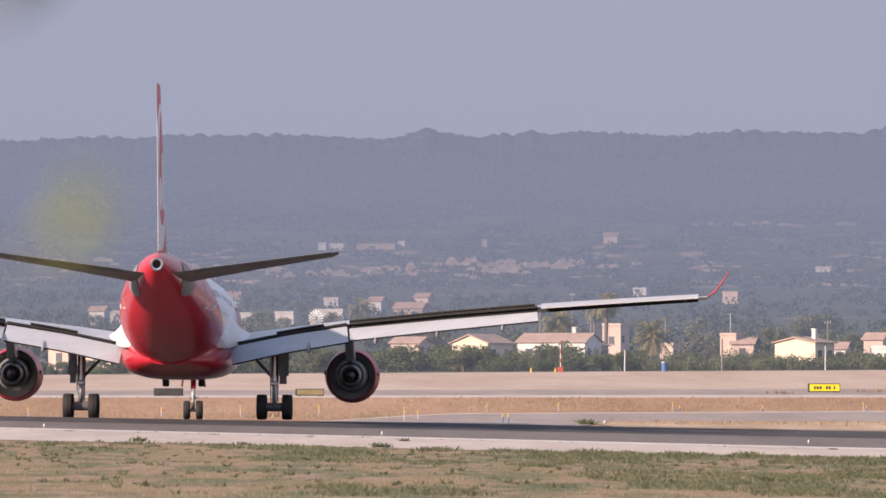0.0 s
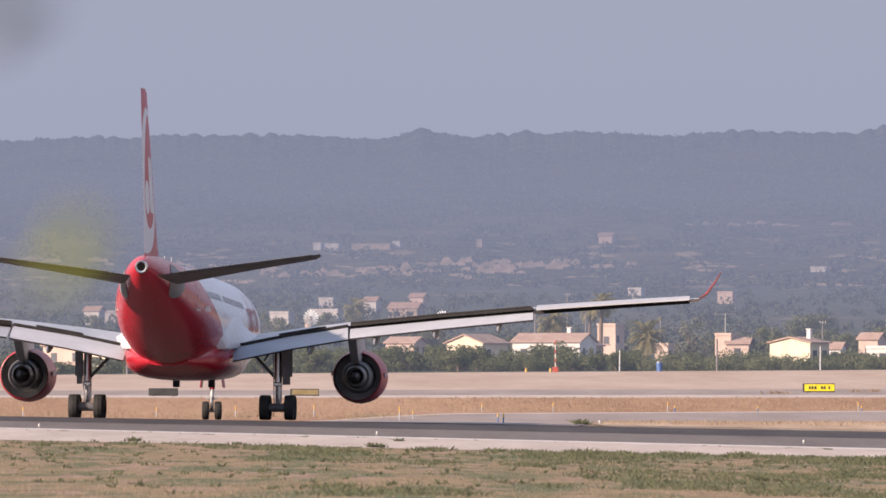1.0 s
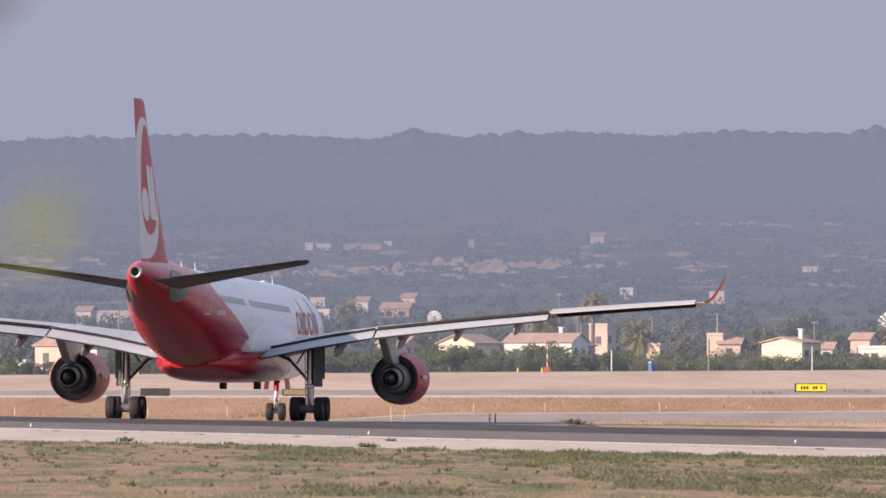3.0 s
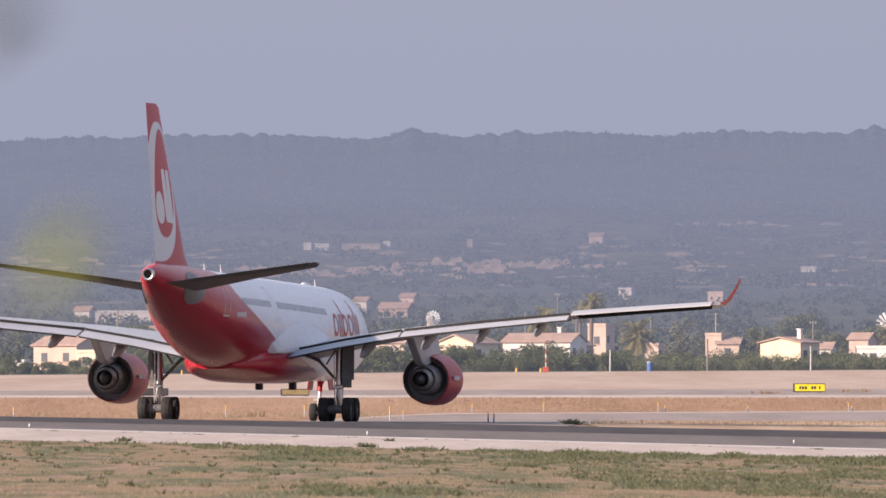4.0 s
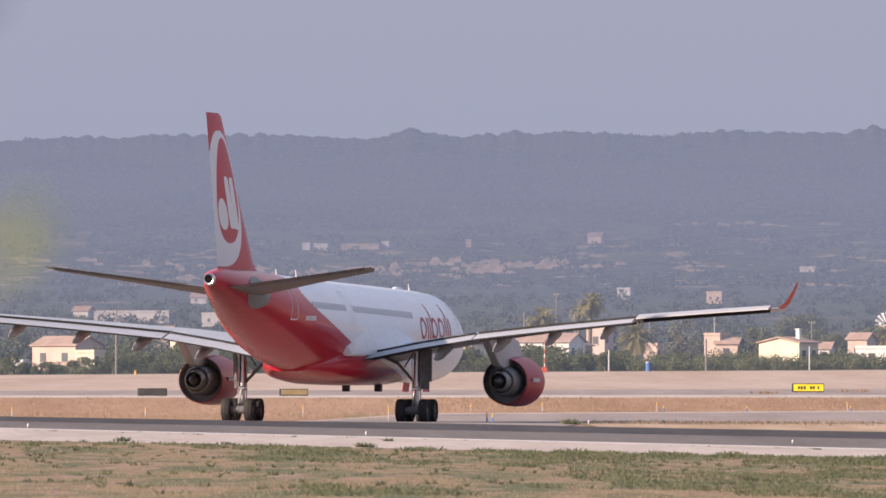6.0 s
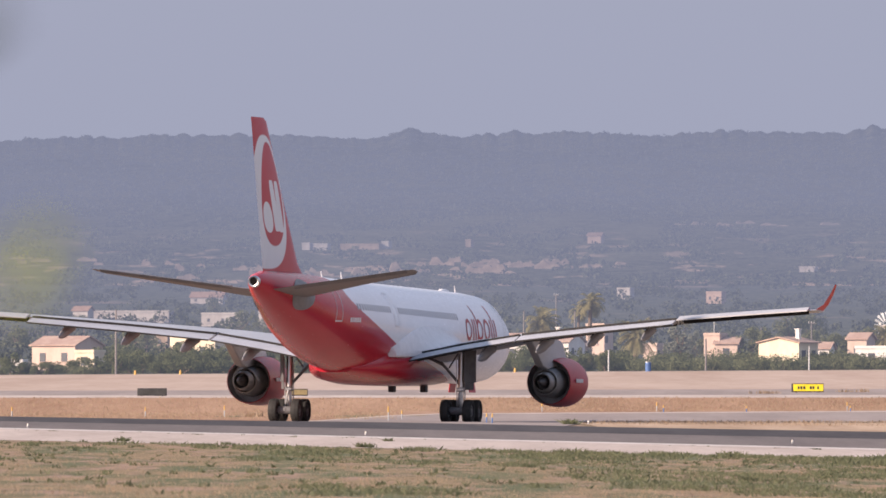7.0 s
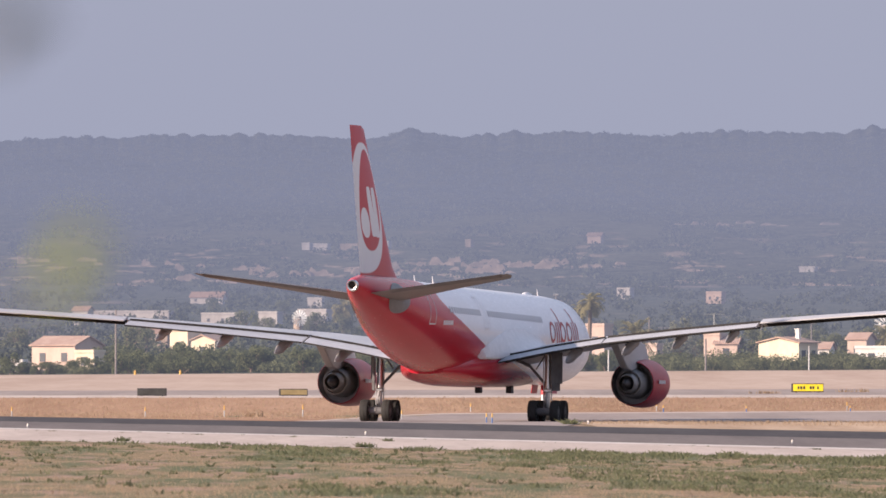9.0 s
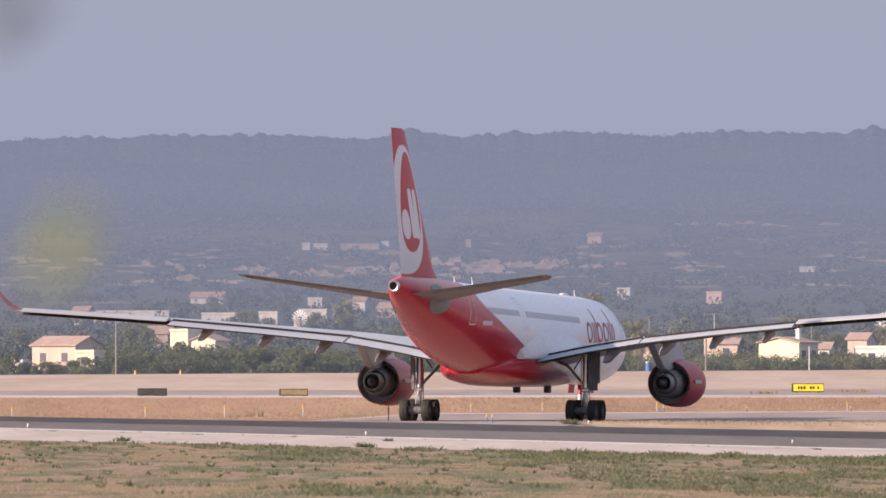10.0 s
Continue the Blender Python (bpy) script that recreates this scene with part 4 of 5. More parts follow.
    copy_thing(c, Matrix.Translation(at_drop(1566, 640)) @ Matrix.Scale(0.85, 4))
    copy_thing(a, Matrix.Translation(at_drop(608, 600)) @ Matrix.Scale(0.95, 4))
    # distant woods on plain and hill
    verts, faces = [], []
    r = random.Random(31)
    for i in range(2600):
        u, d = r.uniform(-250, 1820), 1720 + 1580 * r.random() ** 0.75
        if noise.noise(Vector((u / 130, d / 170, 4.0))) < -0.12:
            continue
        p = spot(u, d)
        s = r.uniform(1.0, 2.3)
        cs = [(p + Vector((r.uniform(-0.6, 0.6) * s, r.uniform(-0.5, 0.5), s * r.uniform(0.35, 0.9))), s * r.uniform(0.35, 0.6)) for _ in range(4)]
        v, f = leaf_cloud(cs, 34, 0.34, i)
        k = len(verts)
        verts += v
        faces += [tuple(j + k for j in q) for q in f]
    for i in range(9000):
        u, q = r.uniform(-250, 1820), r.random() * 0.985
        if q < 0.45 and noise.noise(Vector((u / 90, q * 14, 9.0))) < 0.0:
            continue
        p = hill_spot(u, q)
        s = r.uniform(1.0, 2.2)
        v, f = leaf_cloud([(p + Vector((0, 0, s * 0.1)), s * 0.8)], 12, 0.6, i)
        k = len(verts)
        verts += v
        faces += [tuple(j + k for j in g) for g in f]
    tagged(from_lists("far_woods", verts, faces, M["far_tree"]), "hazy woods of the plain and hillside", "woods", kind="stuff")


def build_grass():
    """Weeds and dry grass of the near field."""
    r = random.Random(41)
    sets = {"weed": ([], []), "dry": ([], [])}

    def tuft(key, p, h, spread, blades):
        verts, faces = sets[key]
        for _ in range(blades):
            a = r.uniform(0, 2 * math.pi)
            o = Vector((r.gauss(0, spread), r.gauss(0, spread), 0))
            w = Vector((math.cos(a), math.sin(a), 0)) * h * r.uniform(0.07, 0.16)
            k = 0.9 if key == "weed" else 0.35
            lean = Vector((r.gauss(0, k), r.gauss(0, k), 1)) * h * r.uniform(0.4, 1.1)
            w = w * 1.7 if key == "weed" else w
            k = len(verts)
            verts.extend([p + o - w, p + o + w, p + o + w * 0.8 + lean * 0.6, p + o + lean])
            faces.append((k, k + 1, k + 2, k + 3))

    for i in range(17000):
        u, q = r.uniform(-120, 1720), r.random()
        d = 265 + 422 * q
        p = spot(u, d)
        n = noise.noise(Vector((p.x * 0.16, d * 0.012, 1.5))) + 0.5 * noise.noise(Vector((p.x * 0.6, d * 0.03, 6.0)))
        n += 0.22 * min(1, max(-1, (u - 500) / 700)) + (0.25 * min(1.0, max(0.0, (u - 350) / 500)) if 600 < d < 685 else 0) - (0.25 if d < 360 else 0)
        if n > 0.17 and r.random() < 0.8:
            tuft("weed", p, r.uniform(0.05, 0.15) * (1.5 if d > 600 else 1), 0.2, 6)
        elif r.random() < 0.55:
            tuft("dry", p, r.uniform(0.03, 0.09), 0.22, 5)
    # a taller green fringe at the edge of the pale shoulder
    for i in range(1700):
        u = r.uniform(-100, 1700)
        d = 690 - abs(r.gauss(0, 16))
        g = noise.noise(Vector((u / 55, 2.0, 3.0))) + 0.5 * noise.noise(Vector((u / 17, 5.0, 3.0))) + 0.35 * min(1, max(-1, (u - 650) / 500))
        if g > 0.08:
            tuft("weed", spot(u, d), r.uniform(0.08, 0.24) * (0.45 + min(1.0, g * 1.3)), 0.22, 7)
    for u, d, s in ((217, 694, 0.28), (688, 715, 0.2), (400, 690, 0.2), (465, 330, 0.12), (1010, 800, 0.36), (1006, 802, 0.34), (1015, 803, 0.30), (95, 722, 0.08), (350, 722, 0.08), (1445, 722, 0.12), (520, 722, 0.08), (1340, 420, 0.2), (1325, 425, 0.18), (640, 691, 0.3), (655, 692, 0.26)):
        for _ in range(4):
            tuft("weed", spot(u + r.uniform(-3, 3), d), s, 0.08 + s * 0.2, 10)
    for i in range(520):
        u, d = r.uniform(-80, 1660), 300 + 390 * r.random() ** 0.6
        for _ in range(2):
            tuft("weed", spot(u + r.uniform(-2, 2), d), r.uniform(0.07, 0.19), 0.07, 6)
    for i in range(46):
        u = r.uniform(-80, 1660)
        tuft("weed", spot(u, 724 + r.uniform(-1.5, 1.5)), r.uniform(0.04, 0.10), 0.05, 7)
    for u, d, hh in ((452, 930, 0.5), (1345, 1135, 0.35), (1365, 1135, 0.3), (1500, 1150, 0.3), (1530, 1150, 0.35)):
        for _ in range(5):
            tuft("dry", spot(u + r.uniform(-9, 9), d), hh, 0.25, 9)
    # straw along the verges behind the runway
    for i in range(10000):
        u = r.uniform(-100, 1700)
        d = r.uniform(1000, 1098) if r.random() < 0.7 or u < 1050 else r.uniform(808, 860)
        if u < 700 and r.random() < 0.5:
            d = r.uniform(900, 1000)
        tuft("dry", spot(u, d), r.uniform(0.06, 0.22), 0.5, 4)
    tagged(from_lists("green_weeds", *sets["weed"], M["weed"]), "scattered green weeds in dry grass", "weeds", kind="stuff")
    tagged(from_lists("dry_grass", *sets["dry"], M["dry"]), "dry straw-coloured grass blades", "grass", kind="stuff")


build_plants()
build_grass()

# ---- houses ----
M["cream"] = plain("cream_plaster", (0.66, 0.54, 0.38), (0.80, 0.68, 0.50), 0.5, 0.85, 0, (1, 1, 0.5), 0.2, far=True)
M["pink"] = plain("pink_plaster", (0.52, 0.38, 0.30), (0.64, 0.49, 0.40), 0.5, 0.85, 0, (1, 1, 0.5), 0.2, far=True)
M["white"] = plain("white_plaster", (0.66, 0.61, 0.55), (0.80, 0.76, 0.70), 0.5, 0.85, 0, (1, 1, 0.5), 0.2, far=True)
M["stone"] = plain("sandy_stone", (0.38, 0.28, 0.20), (0.52, 0.40, 0.30), 0.9, 0.9, 0, (1, 1, 1), 0.3, far=True)
# far_ copies: contrast cut in the base colour to stand for haze
M["far_white"] = plain("hazed_white_plaster", (0.36, 0.32, 0.29), (0.54, 0.50, 0.46), 0.5, 0.9, 0, (1, 1, 0.5), 0.2, 0.2, True)
M["far_pink"] = plain("hazed_pink_plaster", (0.40, 0.29, 0.23), (0.52, 0.39, 0.32), 0.5, 0.9, 0, (1, 1, 0.5), 0.2, 0.2, True)
M["far_stone"] = plain("hazed_sandy_stone", (0.20, 0.15, 0.11), (0.40, 0.305, 0.235), 0.7, 0.9, 0, (1, 1, 1), 0.3, 0.2, True)
M["far_tiles"] = plain("hazed_roof_tiles", (0.28, 0.18, 0.13), (0.38, 0.26, 0.20), 0.8, 0.9, 0, (1, 1, 1), 0.3, 0.2, True)
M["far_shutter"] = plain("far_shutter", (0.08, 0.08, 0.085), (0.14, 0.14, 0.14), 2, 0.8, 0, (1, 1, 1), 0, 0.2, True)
k = Net("roof_tiles", 0.85)
rows_, stain = k.n.new("ShaderNodeTexWave"), k.noise(0.8)
k.l.new(k.co.outputs["Object"], rows_.inputs["Vector"])
rows_.bands_direction = "X"
rows_.inputs["Scale"].default_value, rows_.inputs["Distortion"].default_value = 1.2, 0.4
k.color(k.mix(k.step(stain, 0.3, 0.7), (0.40, 0.255, 0.19), (0.52, 0.37, 0.285))).bump(rows_.outputs["Fac"], 0.6, 0.08)
airlight(k)
M["tiles"] = k.mat
M["sail"] = plain("white_sheet_metal", (0.78, 0.78, 0.78), (0.88, 0.88, 0.87), 1.5, 0.4)
M["shutter"] = plain("dark_shutter", (0.05, 0.055, 0.06), (0.10, 0.10, 0.10), 2, 0.6, far=True)
M["galv"] = plain("galvanised_steel", (0.30, 0.31, 0.32), (0.42, 0.42, 0.43), 2, 0.5, 0.7)
M["wood_pole"] = plain("weathered_pole", (0.17, 0.15, 0.14), (0.27, 0.24, 0.22), 2, 0.9, far=True)
M["yellow"] = plain("yellow_sign_face", (0.70, 0.55, 0.02), (0.82, 0.66, 0.04), 2, 0.5, 0, (1, 1, 1), 0)
M["amber"] = plain("amber_marker", (0.50, 0.29, 0.06), (0.60, 0.38, 0.12), 2, 0.5, 0, (1, 1, 1), 0)
M["blue"] = plain("blue_marker", (0.05, 0.11, 0.27), (0.09, 0.17, 0.36), 2, 0.5, 0, (1, 1, 1), 0)
M["ochre"] = plain("dull_ochre_sign", (0.17, 0.13, 0.06), (0.25, 0.195, 0.095), 2, 0.7)
M["black"] = plain("black_sign_frame", (0.02, 0.02, 0.02), (0.05, 0.05, 0.05), 2, 0.6)
M["signal_red"] = plain("signal_red", (0.36, 0.07, 0.06), (0.46, 0.11, 0.09), 2, 0.5, 0, (1, 1, 1), 0)


def house(at, w, d, h, roof, wall, rz, label, windows=2, chimney=False, rise=1.1, group=""):
    t = thing("house", label, "house", at, -rz, group)
    # beyond 2050 m the walls, roofs and windows take the hazed copies
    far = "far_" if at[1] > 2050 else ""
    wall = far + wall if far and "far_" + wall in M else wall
    bm = bmesh.new()
    base = -1.5
    if roof == "gable":       # ridge runs in depth: the gable end faces the front
        prof = [(-w / 2, base), (w / 2, base), (w / 2, h), (0, h + rise), (-w / 2, h)]
        loft(bm, [[(x, -d / 2, z) for x, z in prof], [(x, d / 2, z) for x, z in prof]])
    elif roof == "side":      # ridge runs across
        prof = [(-d / 2, base), (d / 2, base), (d / 2, h), (0, h + rise), (-d / 2, h)]
        loft(bm, [[(-w / 2, y, z) for y, z in prof], [(w / 2, y, z) for y, z in prof]])
    else:
        slab(bm, (w, d, h - base), (0, 0, (h + base) / 2))
    part("wall", fixed(bm), M[wall], t)
    o = 0.28
    if roof in ("gable", "side"):
        span, run = (w, d) if roof == "gable" else (d, w)
        for s in (-1, 1):
            bm = bmesh.new()
            kx = o / (span / 2)
            q = [(s * (span / 2 + o), h - rise * kx + 0.04), (0, h + rise + 0.04), (0, h + rise + 0.20), (s * (span / 2 + o), h - rise * kx + 0.18)]
            if roof == "gable":
                loft(bm, [[(a, -run / 2 - o, z) for a, z in q], [(a, run / 2 + o, z) for a, z in q]])
            else:
                loft(bm, [[(-run / 2 - o, a, z) for a, z in q], [(run / 2 + o, a, z) for a, z in q]])
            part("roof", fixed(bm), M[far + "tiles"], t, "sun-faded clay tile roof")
    else:
        bm = bmesh.new()
        for a, b, sx, sy in ((0, -d / 2, w + 0.1, 0.22), (0, d / 2, w + 0.1, 0.22), (-w / 2, 0, 0.22, d - 0.2), (w / 2, 0, 0.22, d - 0.2)):
            slab(bm, (sx, sy, 0.35), (a, b, h + 0.17))
        part("parapet", bm, M[wall], t)
    for i in range(windows):
        x = -w / 2 + w * (i + 0.5) / windows
        bm = bmesh.new()
        slab(bm, (0.5, 0.10, 0.6) if far else (0.85, 0.10, 1.05), (x, -d / 2 - 0.01, h * 0.52), None, 0.02)
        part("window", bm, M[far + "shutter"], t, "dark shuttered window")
        part("window_sill", slab(bmesh.new(), (1.1, 0.22, 0.10), (x, -d / 2 - 0.06, h * 0.52 - 0.6), None, 0.02), M[wall], t)
    for i in range((2 if d > 4 else 1) if not far else 0):
        y = -d / 4 + i * d / 2
        part("window", slab(bmesh.new(), (0.10, 0.85, 1.05), (w / 2 + 0.01, y, h * 0.55), None, 0.02), M[far + "shutter"], t, "dark shuttered window")
    if chimney:
        bm = bmesh.new()
        slab(bm, (0.5, 0.5, 1.5), (w * 0.2, d * 0.1, h + rise * 0.6 + 0.5), None, 0.03)
        slab(bm, (0.66, 0.66, 0.12), (w * 0.2, d * 0.1, h + rise * 0.6 + 1.28), None, 0.02)
        part("chimney", bm, M["white"], t)
    return t


def build_town():
    for u, v, w, d, h, roof, wall, rz, label, win, chim in (
            (1396, 654, 5.4, 4.2, 3.0, "gable", "cream", 33, "low cream farmhouse with a clay tile roof", 0, True),
            (1450, 645, 3.4, 3.4, 1.95, "side", "white", 14, "small white annex under a tiled roof", 2, False),
            (1267, 640, 2.2, 3.0, 3.4, "flat", "pink", 20, "pink plastered block house with flat roof", 0, False),
            (1290, 640, 3.0, 4.0, 2.3, "side", "pink", 10, "low pink annex with a tiled roof", 1, False),
            (962, 645, 9.0, 7.0, 2.8, "side", "white", 18, "long house with a broad tiled roof", 3, True),
            (1010, 642, 4.2, 5.0, 2.2, "gable", "stone", 20, "stone barn beside the long house", 0, False),
            (825, 648, 5.4, 6.0, 2.8, "gable", "cream", 32, "cream house with a shallow roof", 1, False),
            (700, 640, 4.0, 5.0, 2.4, "side", "pink", 20, "pink house behind the bushes", 1, False),
            (1062, 630, 2.8, 3.0, 4.2, "flat", "pink", 25, "narrow pink house behind the palms", 1, False),
            (1550, 650, 4.0, 4.0, 2.2, "flat", "white", 15, "white flat-roofed outbuilding by the hedge", 1, False),
            (1525, 642, 2.6, 3.5, 3.0, "side", "pink", 20, "small pink house near a windmill", 1, False),
            (1157, 646, 1.8, 2.5, 2.4, "flat", "pink", 20, "small pink shed behind a palm", 0, False),
            (120, 655, 6.2, 6.0, 2.9, "side", "pink", 32, "pink house with a low tiled roof", 2, False),
            (160, 656, 2.5, 3.0, 2.1, "flat", "cream", 25, "cream lean-to with a dark opening", 1, False),
            (330, 640, 2.8, 3.5, 4.0, "flat", "cream", 32, "tall narrow cream plastered house", 1, False),
            (372, 640, 3.8, 4.0, 2.7, "gable", "cream", 28, "cream plastered house among trees", 1, False),
            (280, 622, 5.0, 5.0, 2.6, "side", "stone", 20, "stone house in the trees", 2, False),
            (33, 660, 1.6, 2.0, 1.2, "flat", "white", 15, "small white hut beside the field", 0, False),
            (225, 572, 17.0, 6.0, 2.0, "flat", "white", 8, "long pale industrial shed on the plain", 0, False),
            (400, 578, 8.0, 5.0, 2.2, "flat", "white", 12, "pale flat-roofed workshop on the plain", 3, False),
            (148, 575, 3.0, 3.0, 2.6, "side", "white", 20, "white house on the plain", 1, False),
            (480, 580, 3.6, 3.0, 2.6, "flat", "white", 20, "white house on the plain", 2, False),
            (560, 575, 5.6, 4.0, 2.6, "flat", "white", 20, "pale flat-roofed building on the plain", 3, False),
            (640, 560, 2.6, 3.0, 3.0, "side", "white", 20, "white house on the plain", 1, False),
            (722, 545, 3.0, 3.0, 2.2, "side", "pink", 20, "pink house on the plain", 1, False),
            (1108, 530, 3.0, 3.0, 2.2, "flat", "white", 20, "white house on the lower slope", 1, False),
            (1268, 538, 3.4, 3.0, 2.3, "flat", "pink", 20, "pink house on the lower slope", 2, False),
            (370, 538, 7.0, 4.0, 1.4, "side", "white", 12, "pale villa on the lower slope", 3, False),
            (700, 562, 6.0, 4.0, 1.8, "side", "stone", 20, "low stone house on the plain", 2, False),
            (560, 545, 3.0, 3.0, 1.8, "flat", "white", 10, "pale house on the plain", 1, False)):
        house(at_drop(u, v), w, d, h, roof, wall, rz, label, win, chim, 0.55 if chim and roof == "gable" else 1.0 if w > 4 else 0.7)
    # villas on the hillside
    r = random.Random(51)
    for u, q, w, h, wall, label in ((1055, 0.255, 4.6, 2.6, "pink", "lone pink villa high on the hillside"), (545, 0.225, 2.6, 2.0, "white", "white villa on the hillside"),
                                    (570, 0.225, 5.0, 1.7, "white", "long white villa on the hillside"), (640, 0.22, 13.0, 1.6, "stone", "long stone terrace on the hillside"),
                                    (685, 0.222, 2.4, 2.0, "white", "white villa on the hillside"), (832, 0.235, 1.8, 2.2, "stone", "ruined stone tower on the hillside"),
                                    (1432, 0.08, 5.0, 1.3, "white", "white villa low on the hillside")):
        w, h = w * 0.78, h * 0.75
        house(hill_spot(u, q), w, 4, h, "side" if wall == "pink" else "flat", wall, 12, label, 0, False, 0.7)
    # dry stone terrace walls on the slope
    wall_no = 0
    for band, lo, hi, n in ((0.115, 740, 1110, 12), (0.085, 610, 930, 8), (0.135, 800, 1000, 5), (0.14, 0, 330, 6), (0.105, 300, 480, 4), (0.06, 420, 700, 6), (0.40, 1190, 1330, 4), (0.385, 1260, 1480, 4), (0.02, 250, 420, 4)):
        for i in range(n):
            u = lo + (hi - lo) * (i + r.uniform(0.1, 0.9)) / n
            p = hill_spot(u, band + r.uniform(-0.012, 0.012))
            bm = bmesh.new()
            L, hh = r.uniform(2.0, 6.5), r.uniform(0.7, 2.3) * (0.5 if band > 0.3 else 1)
            n_p, ph = 18, r.uniform(0, 50)
            pts = []
            for j in range(n_p):
                x = -L / 2 + L * j / (n_p - 1)
                pts.append((x, hh * (0.62 + 0.75 * noise.noise(Vector((x * 0.55, ph, 1.0))) + 0.12 * r.random()) * min(1.0, 0.45 + 0.3 * min(j, n_p - 1 - j))))
            loft(bm, [[(x, -0.5, -1.0), (x, -0.4, z), (x, 2.5, z), (x, 2.5, -1.0)] for x, z in pts])
            ob = part("stone_terrace", fixed(bm), M["far_stone"], None)
            ob.matrix_basis = pose(*p, 0, 0, r.uniform(-8, 8))
            tagged(ob, "dry stone terrace bank on the hillside", "terrace", "hillside terraces")


def windmill(at, h, r, label):
    t = thing("windmill", label, "windmill", at, 18, "water windmills")
    bm = bmesh.new()
    loft(bm, [[(rad * math.cos(a), rad * math.sin(a), z) for a in [i * math.pi / 6 for i in range(12)]] for rad, z in ((0.75, -1), (0.70, h * 0.7), (0.62, h - 0.2), (0.3, h))])
    part("tower", bm, M["stone"], t, "round stone tower")
    for i in range(16):
        a = 2 * math.pi * i / 16
        m = Matrix.Translation((0, -0.95, h)) @ Matrix.Rotation(a, 4, "Y")
        bm = bmesh.new()
        prof = [(r * 0.28, 0.05), (r * 0.97, 0.115 * r / 1.15), (r, 0.10), (r, -0.10), (r * 0.97, -0.115 * r / 1.15), (r * 0.28, -0.05)]
        loft(bm, [[m @ Vector((y, -0.02 - y * 0.35, x)) for x, y in prof], [m @ Vector((y, 0.02 - y * 0.35, x)) for x, y in prof]])
        part("blade", fixed(bm), M["sail"], t)
    bm = bmesh.new()
    rod(bm, (0, -1.0, h), (0, 1.5, h), 0.09)
    slab(bm, (0.06, 1.0, 0.8), (0, 1.9, h), None, 0.02)
    part("tail_vane", bm, M["white"], t, "white tail vane")


def pole(u, d, h, arms, material, label, name="utility_pole"):
    t = thing(name, label, "pole", at_dist(u, d), 0, "poles by the field")
    part("post", rod(bmesh.new(), (0, 0, -0.5), (0, 0, h), 0.13, 0.09, 8), M[material], t)
    if arms:
        part("crossarm", slab(bmesh.new(), (arms, 0.1, 0.12), (0, -0.1, h - 0.25), None, 0.01), M[material], t)
        for s in (-1, 0, 1):
            part("insulator", rod(bmesh.new(), (s * arms * 0.42, -0.1, h - 0.2), (s * arms * 0.42, -0.1, h + 0.05), 0.05, 0.04, 6), M["white"], t)


build_town()
windmill(at_drop(761, 600), 3.4, 1.25, "white multi-blade water windmill on a tower")
windmill(at_drop(528, 600), 3.4, 1.35, "white multi-blade water windmill on a tower")
windmill(at_drop(1566, 625), 4.0, 1.9, "white multi-blade water windmill on a tower")
for u, d, h, arms, m, label in ((1078, 1562, 2.4, 0, "galv", "grey fence post by the hedge"), (1250, 1562, 3.6, 0, "wood_pole", "weathered pole by the hedge"), (1433, 1562, 2.7, 0, "galv", "thin grey pole by the hedge"),
                                (206, 1562, 7.2, 0, "wood_pole", "tall grey lattice-like mast"), (1348, 1900, 4.2, 0, "wood_pole", "weathered pole behind trees"), (1437, 1900, 5.0, 0.9, "wood_pole", "weathered wooden power pole"),
                                (1150, 1800, 6.0, 0, "wood_pole", "slender bare wooden pole"), (928, 1900, 6.5, 0, "wood_pole", "slender bare wooden pole"), (1018, 1900, 6.5, 0, "wood_pole", "slender bare wooden pole"), (985, 2300, 7.5, 0.8, "wood_pole", "distant wooden power pole")):
    pole(u, d, h, arms, m, label)
crane = thing("antenna_mast", "blue-grey mast with a long crossbar", "mast", at_drop(1265, 632), 10)
part("post", rod(bmesh.new(), (0, 0, -0.5), (0, 0, 6.0), 0.12, 0.10, 8), M["galv"], crane)
part("crossbar", slab(bmesh.new(), (2.9, 0.12, 0.12), (0, 0, 5.9), None, 0.02), M["galv"], crane)


# ---- airfield furniture ----
def sign(u, d, w, h, face, label, bars):
    lift = 0.06
    t = thing("taxiway_sign", label, "sign", at_dist(u, d), 0, "taxiway signs")
    part("frame", slab(bmesh.new(), (w, 0.35, h), (0, 0, lift + h / 2), None, 0.03), M["black"], t, "black box frame")
    part("face", slab(bmesh.new(), (w - 0.2, 0.05, h - 0.14), (0.06, -0.19, lift + h / 2), None, 0.01), M[face], t)
    for x, bw in bars:
        part("marking_bar", slab(bmesh.new(), (bw, 0.02, h * 0.34), (x, -0.225, lift + h / 2)), M["black"], t)
    for s in (-1, 1):
        part("leg", rod(bmesh.new(), (s * w * 0.35, 0, -0.2), (s * w * 0.35, 0, 0.1), 0.05, 0.05, 8), M["black"], t)


sign(1430, 1146, 2.65, 0.70, "yellow", "yellow taxiway sign with black frame", [(-0.75, 0.14), (-0.52, 0.16), (-0.28, 0.16), (0.25, 0.16), (0.47, 0.16), (0.85, 0.12)])
sign(270, 1112, 2.35, 0.60, "black", "dark taxiway sign seen from behind", [])
sign(520, 1112, 2.3, 0.55, "ochre", "dull ochre taxiway sign on legs", [])


def marker(u, d, h, top, low, label):
    h *= 0.85
    t = thing("edge_marker", label, "marker post", at_dist(u, d), 0, "edge markers")
    part("post", rod(bmesh.new(), (0, 0, -0.1), (0, 0, h * 0.6), 0.042, 0.042, 8), M[low], t)
    part("cap", rod(bmesh.new(), (0, 0, h * 0.6), (0, 0, h), 0.048, 0.04, 8), M[top], t)


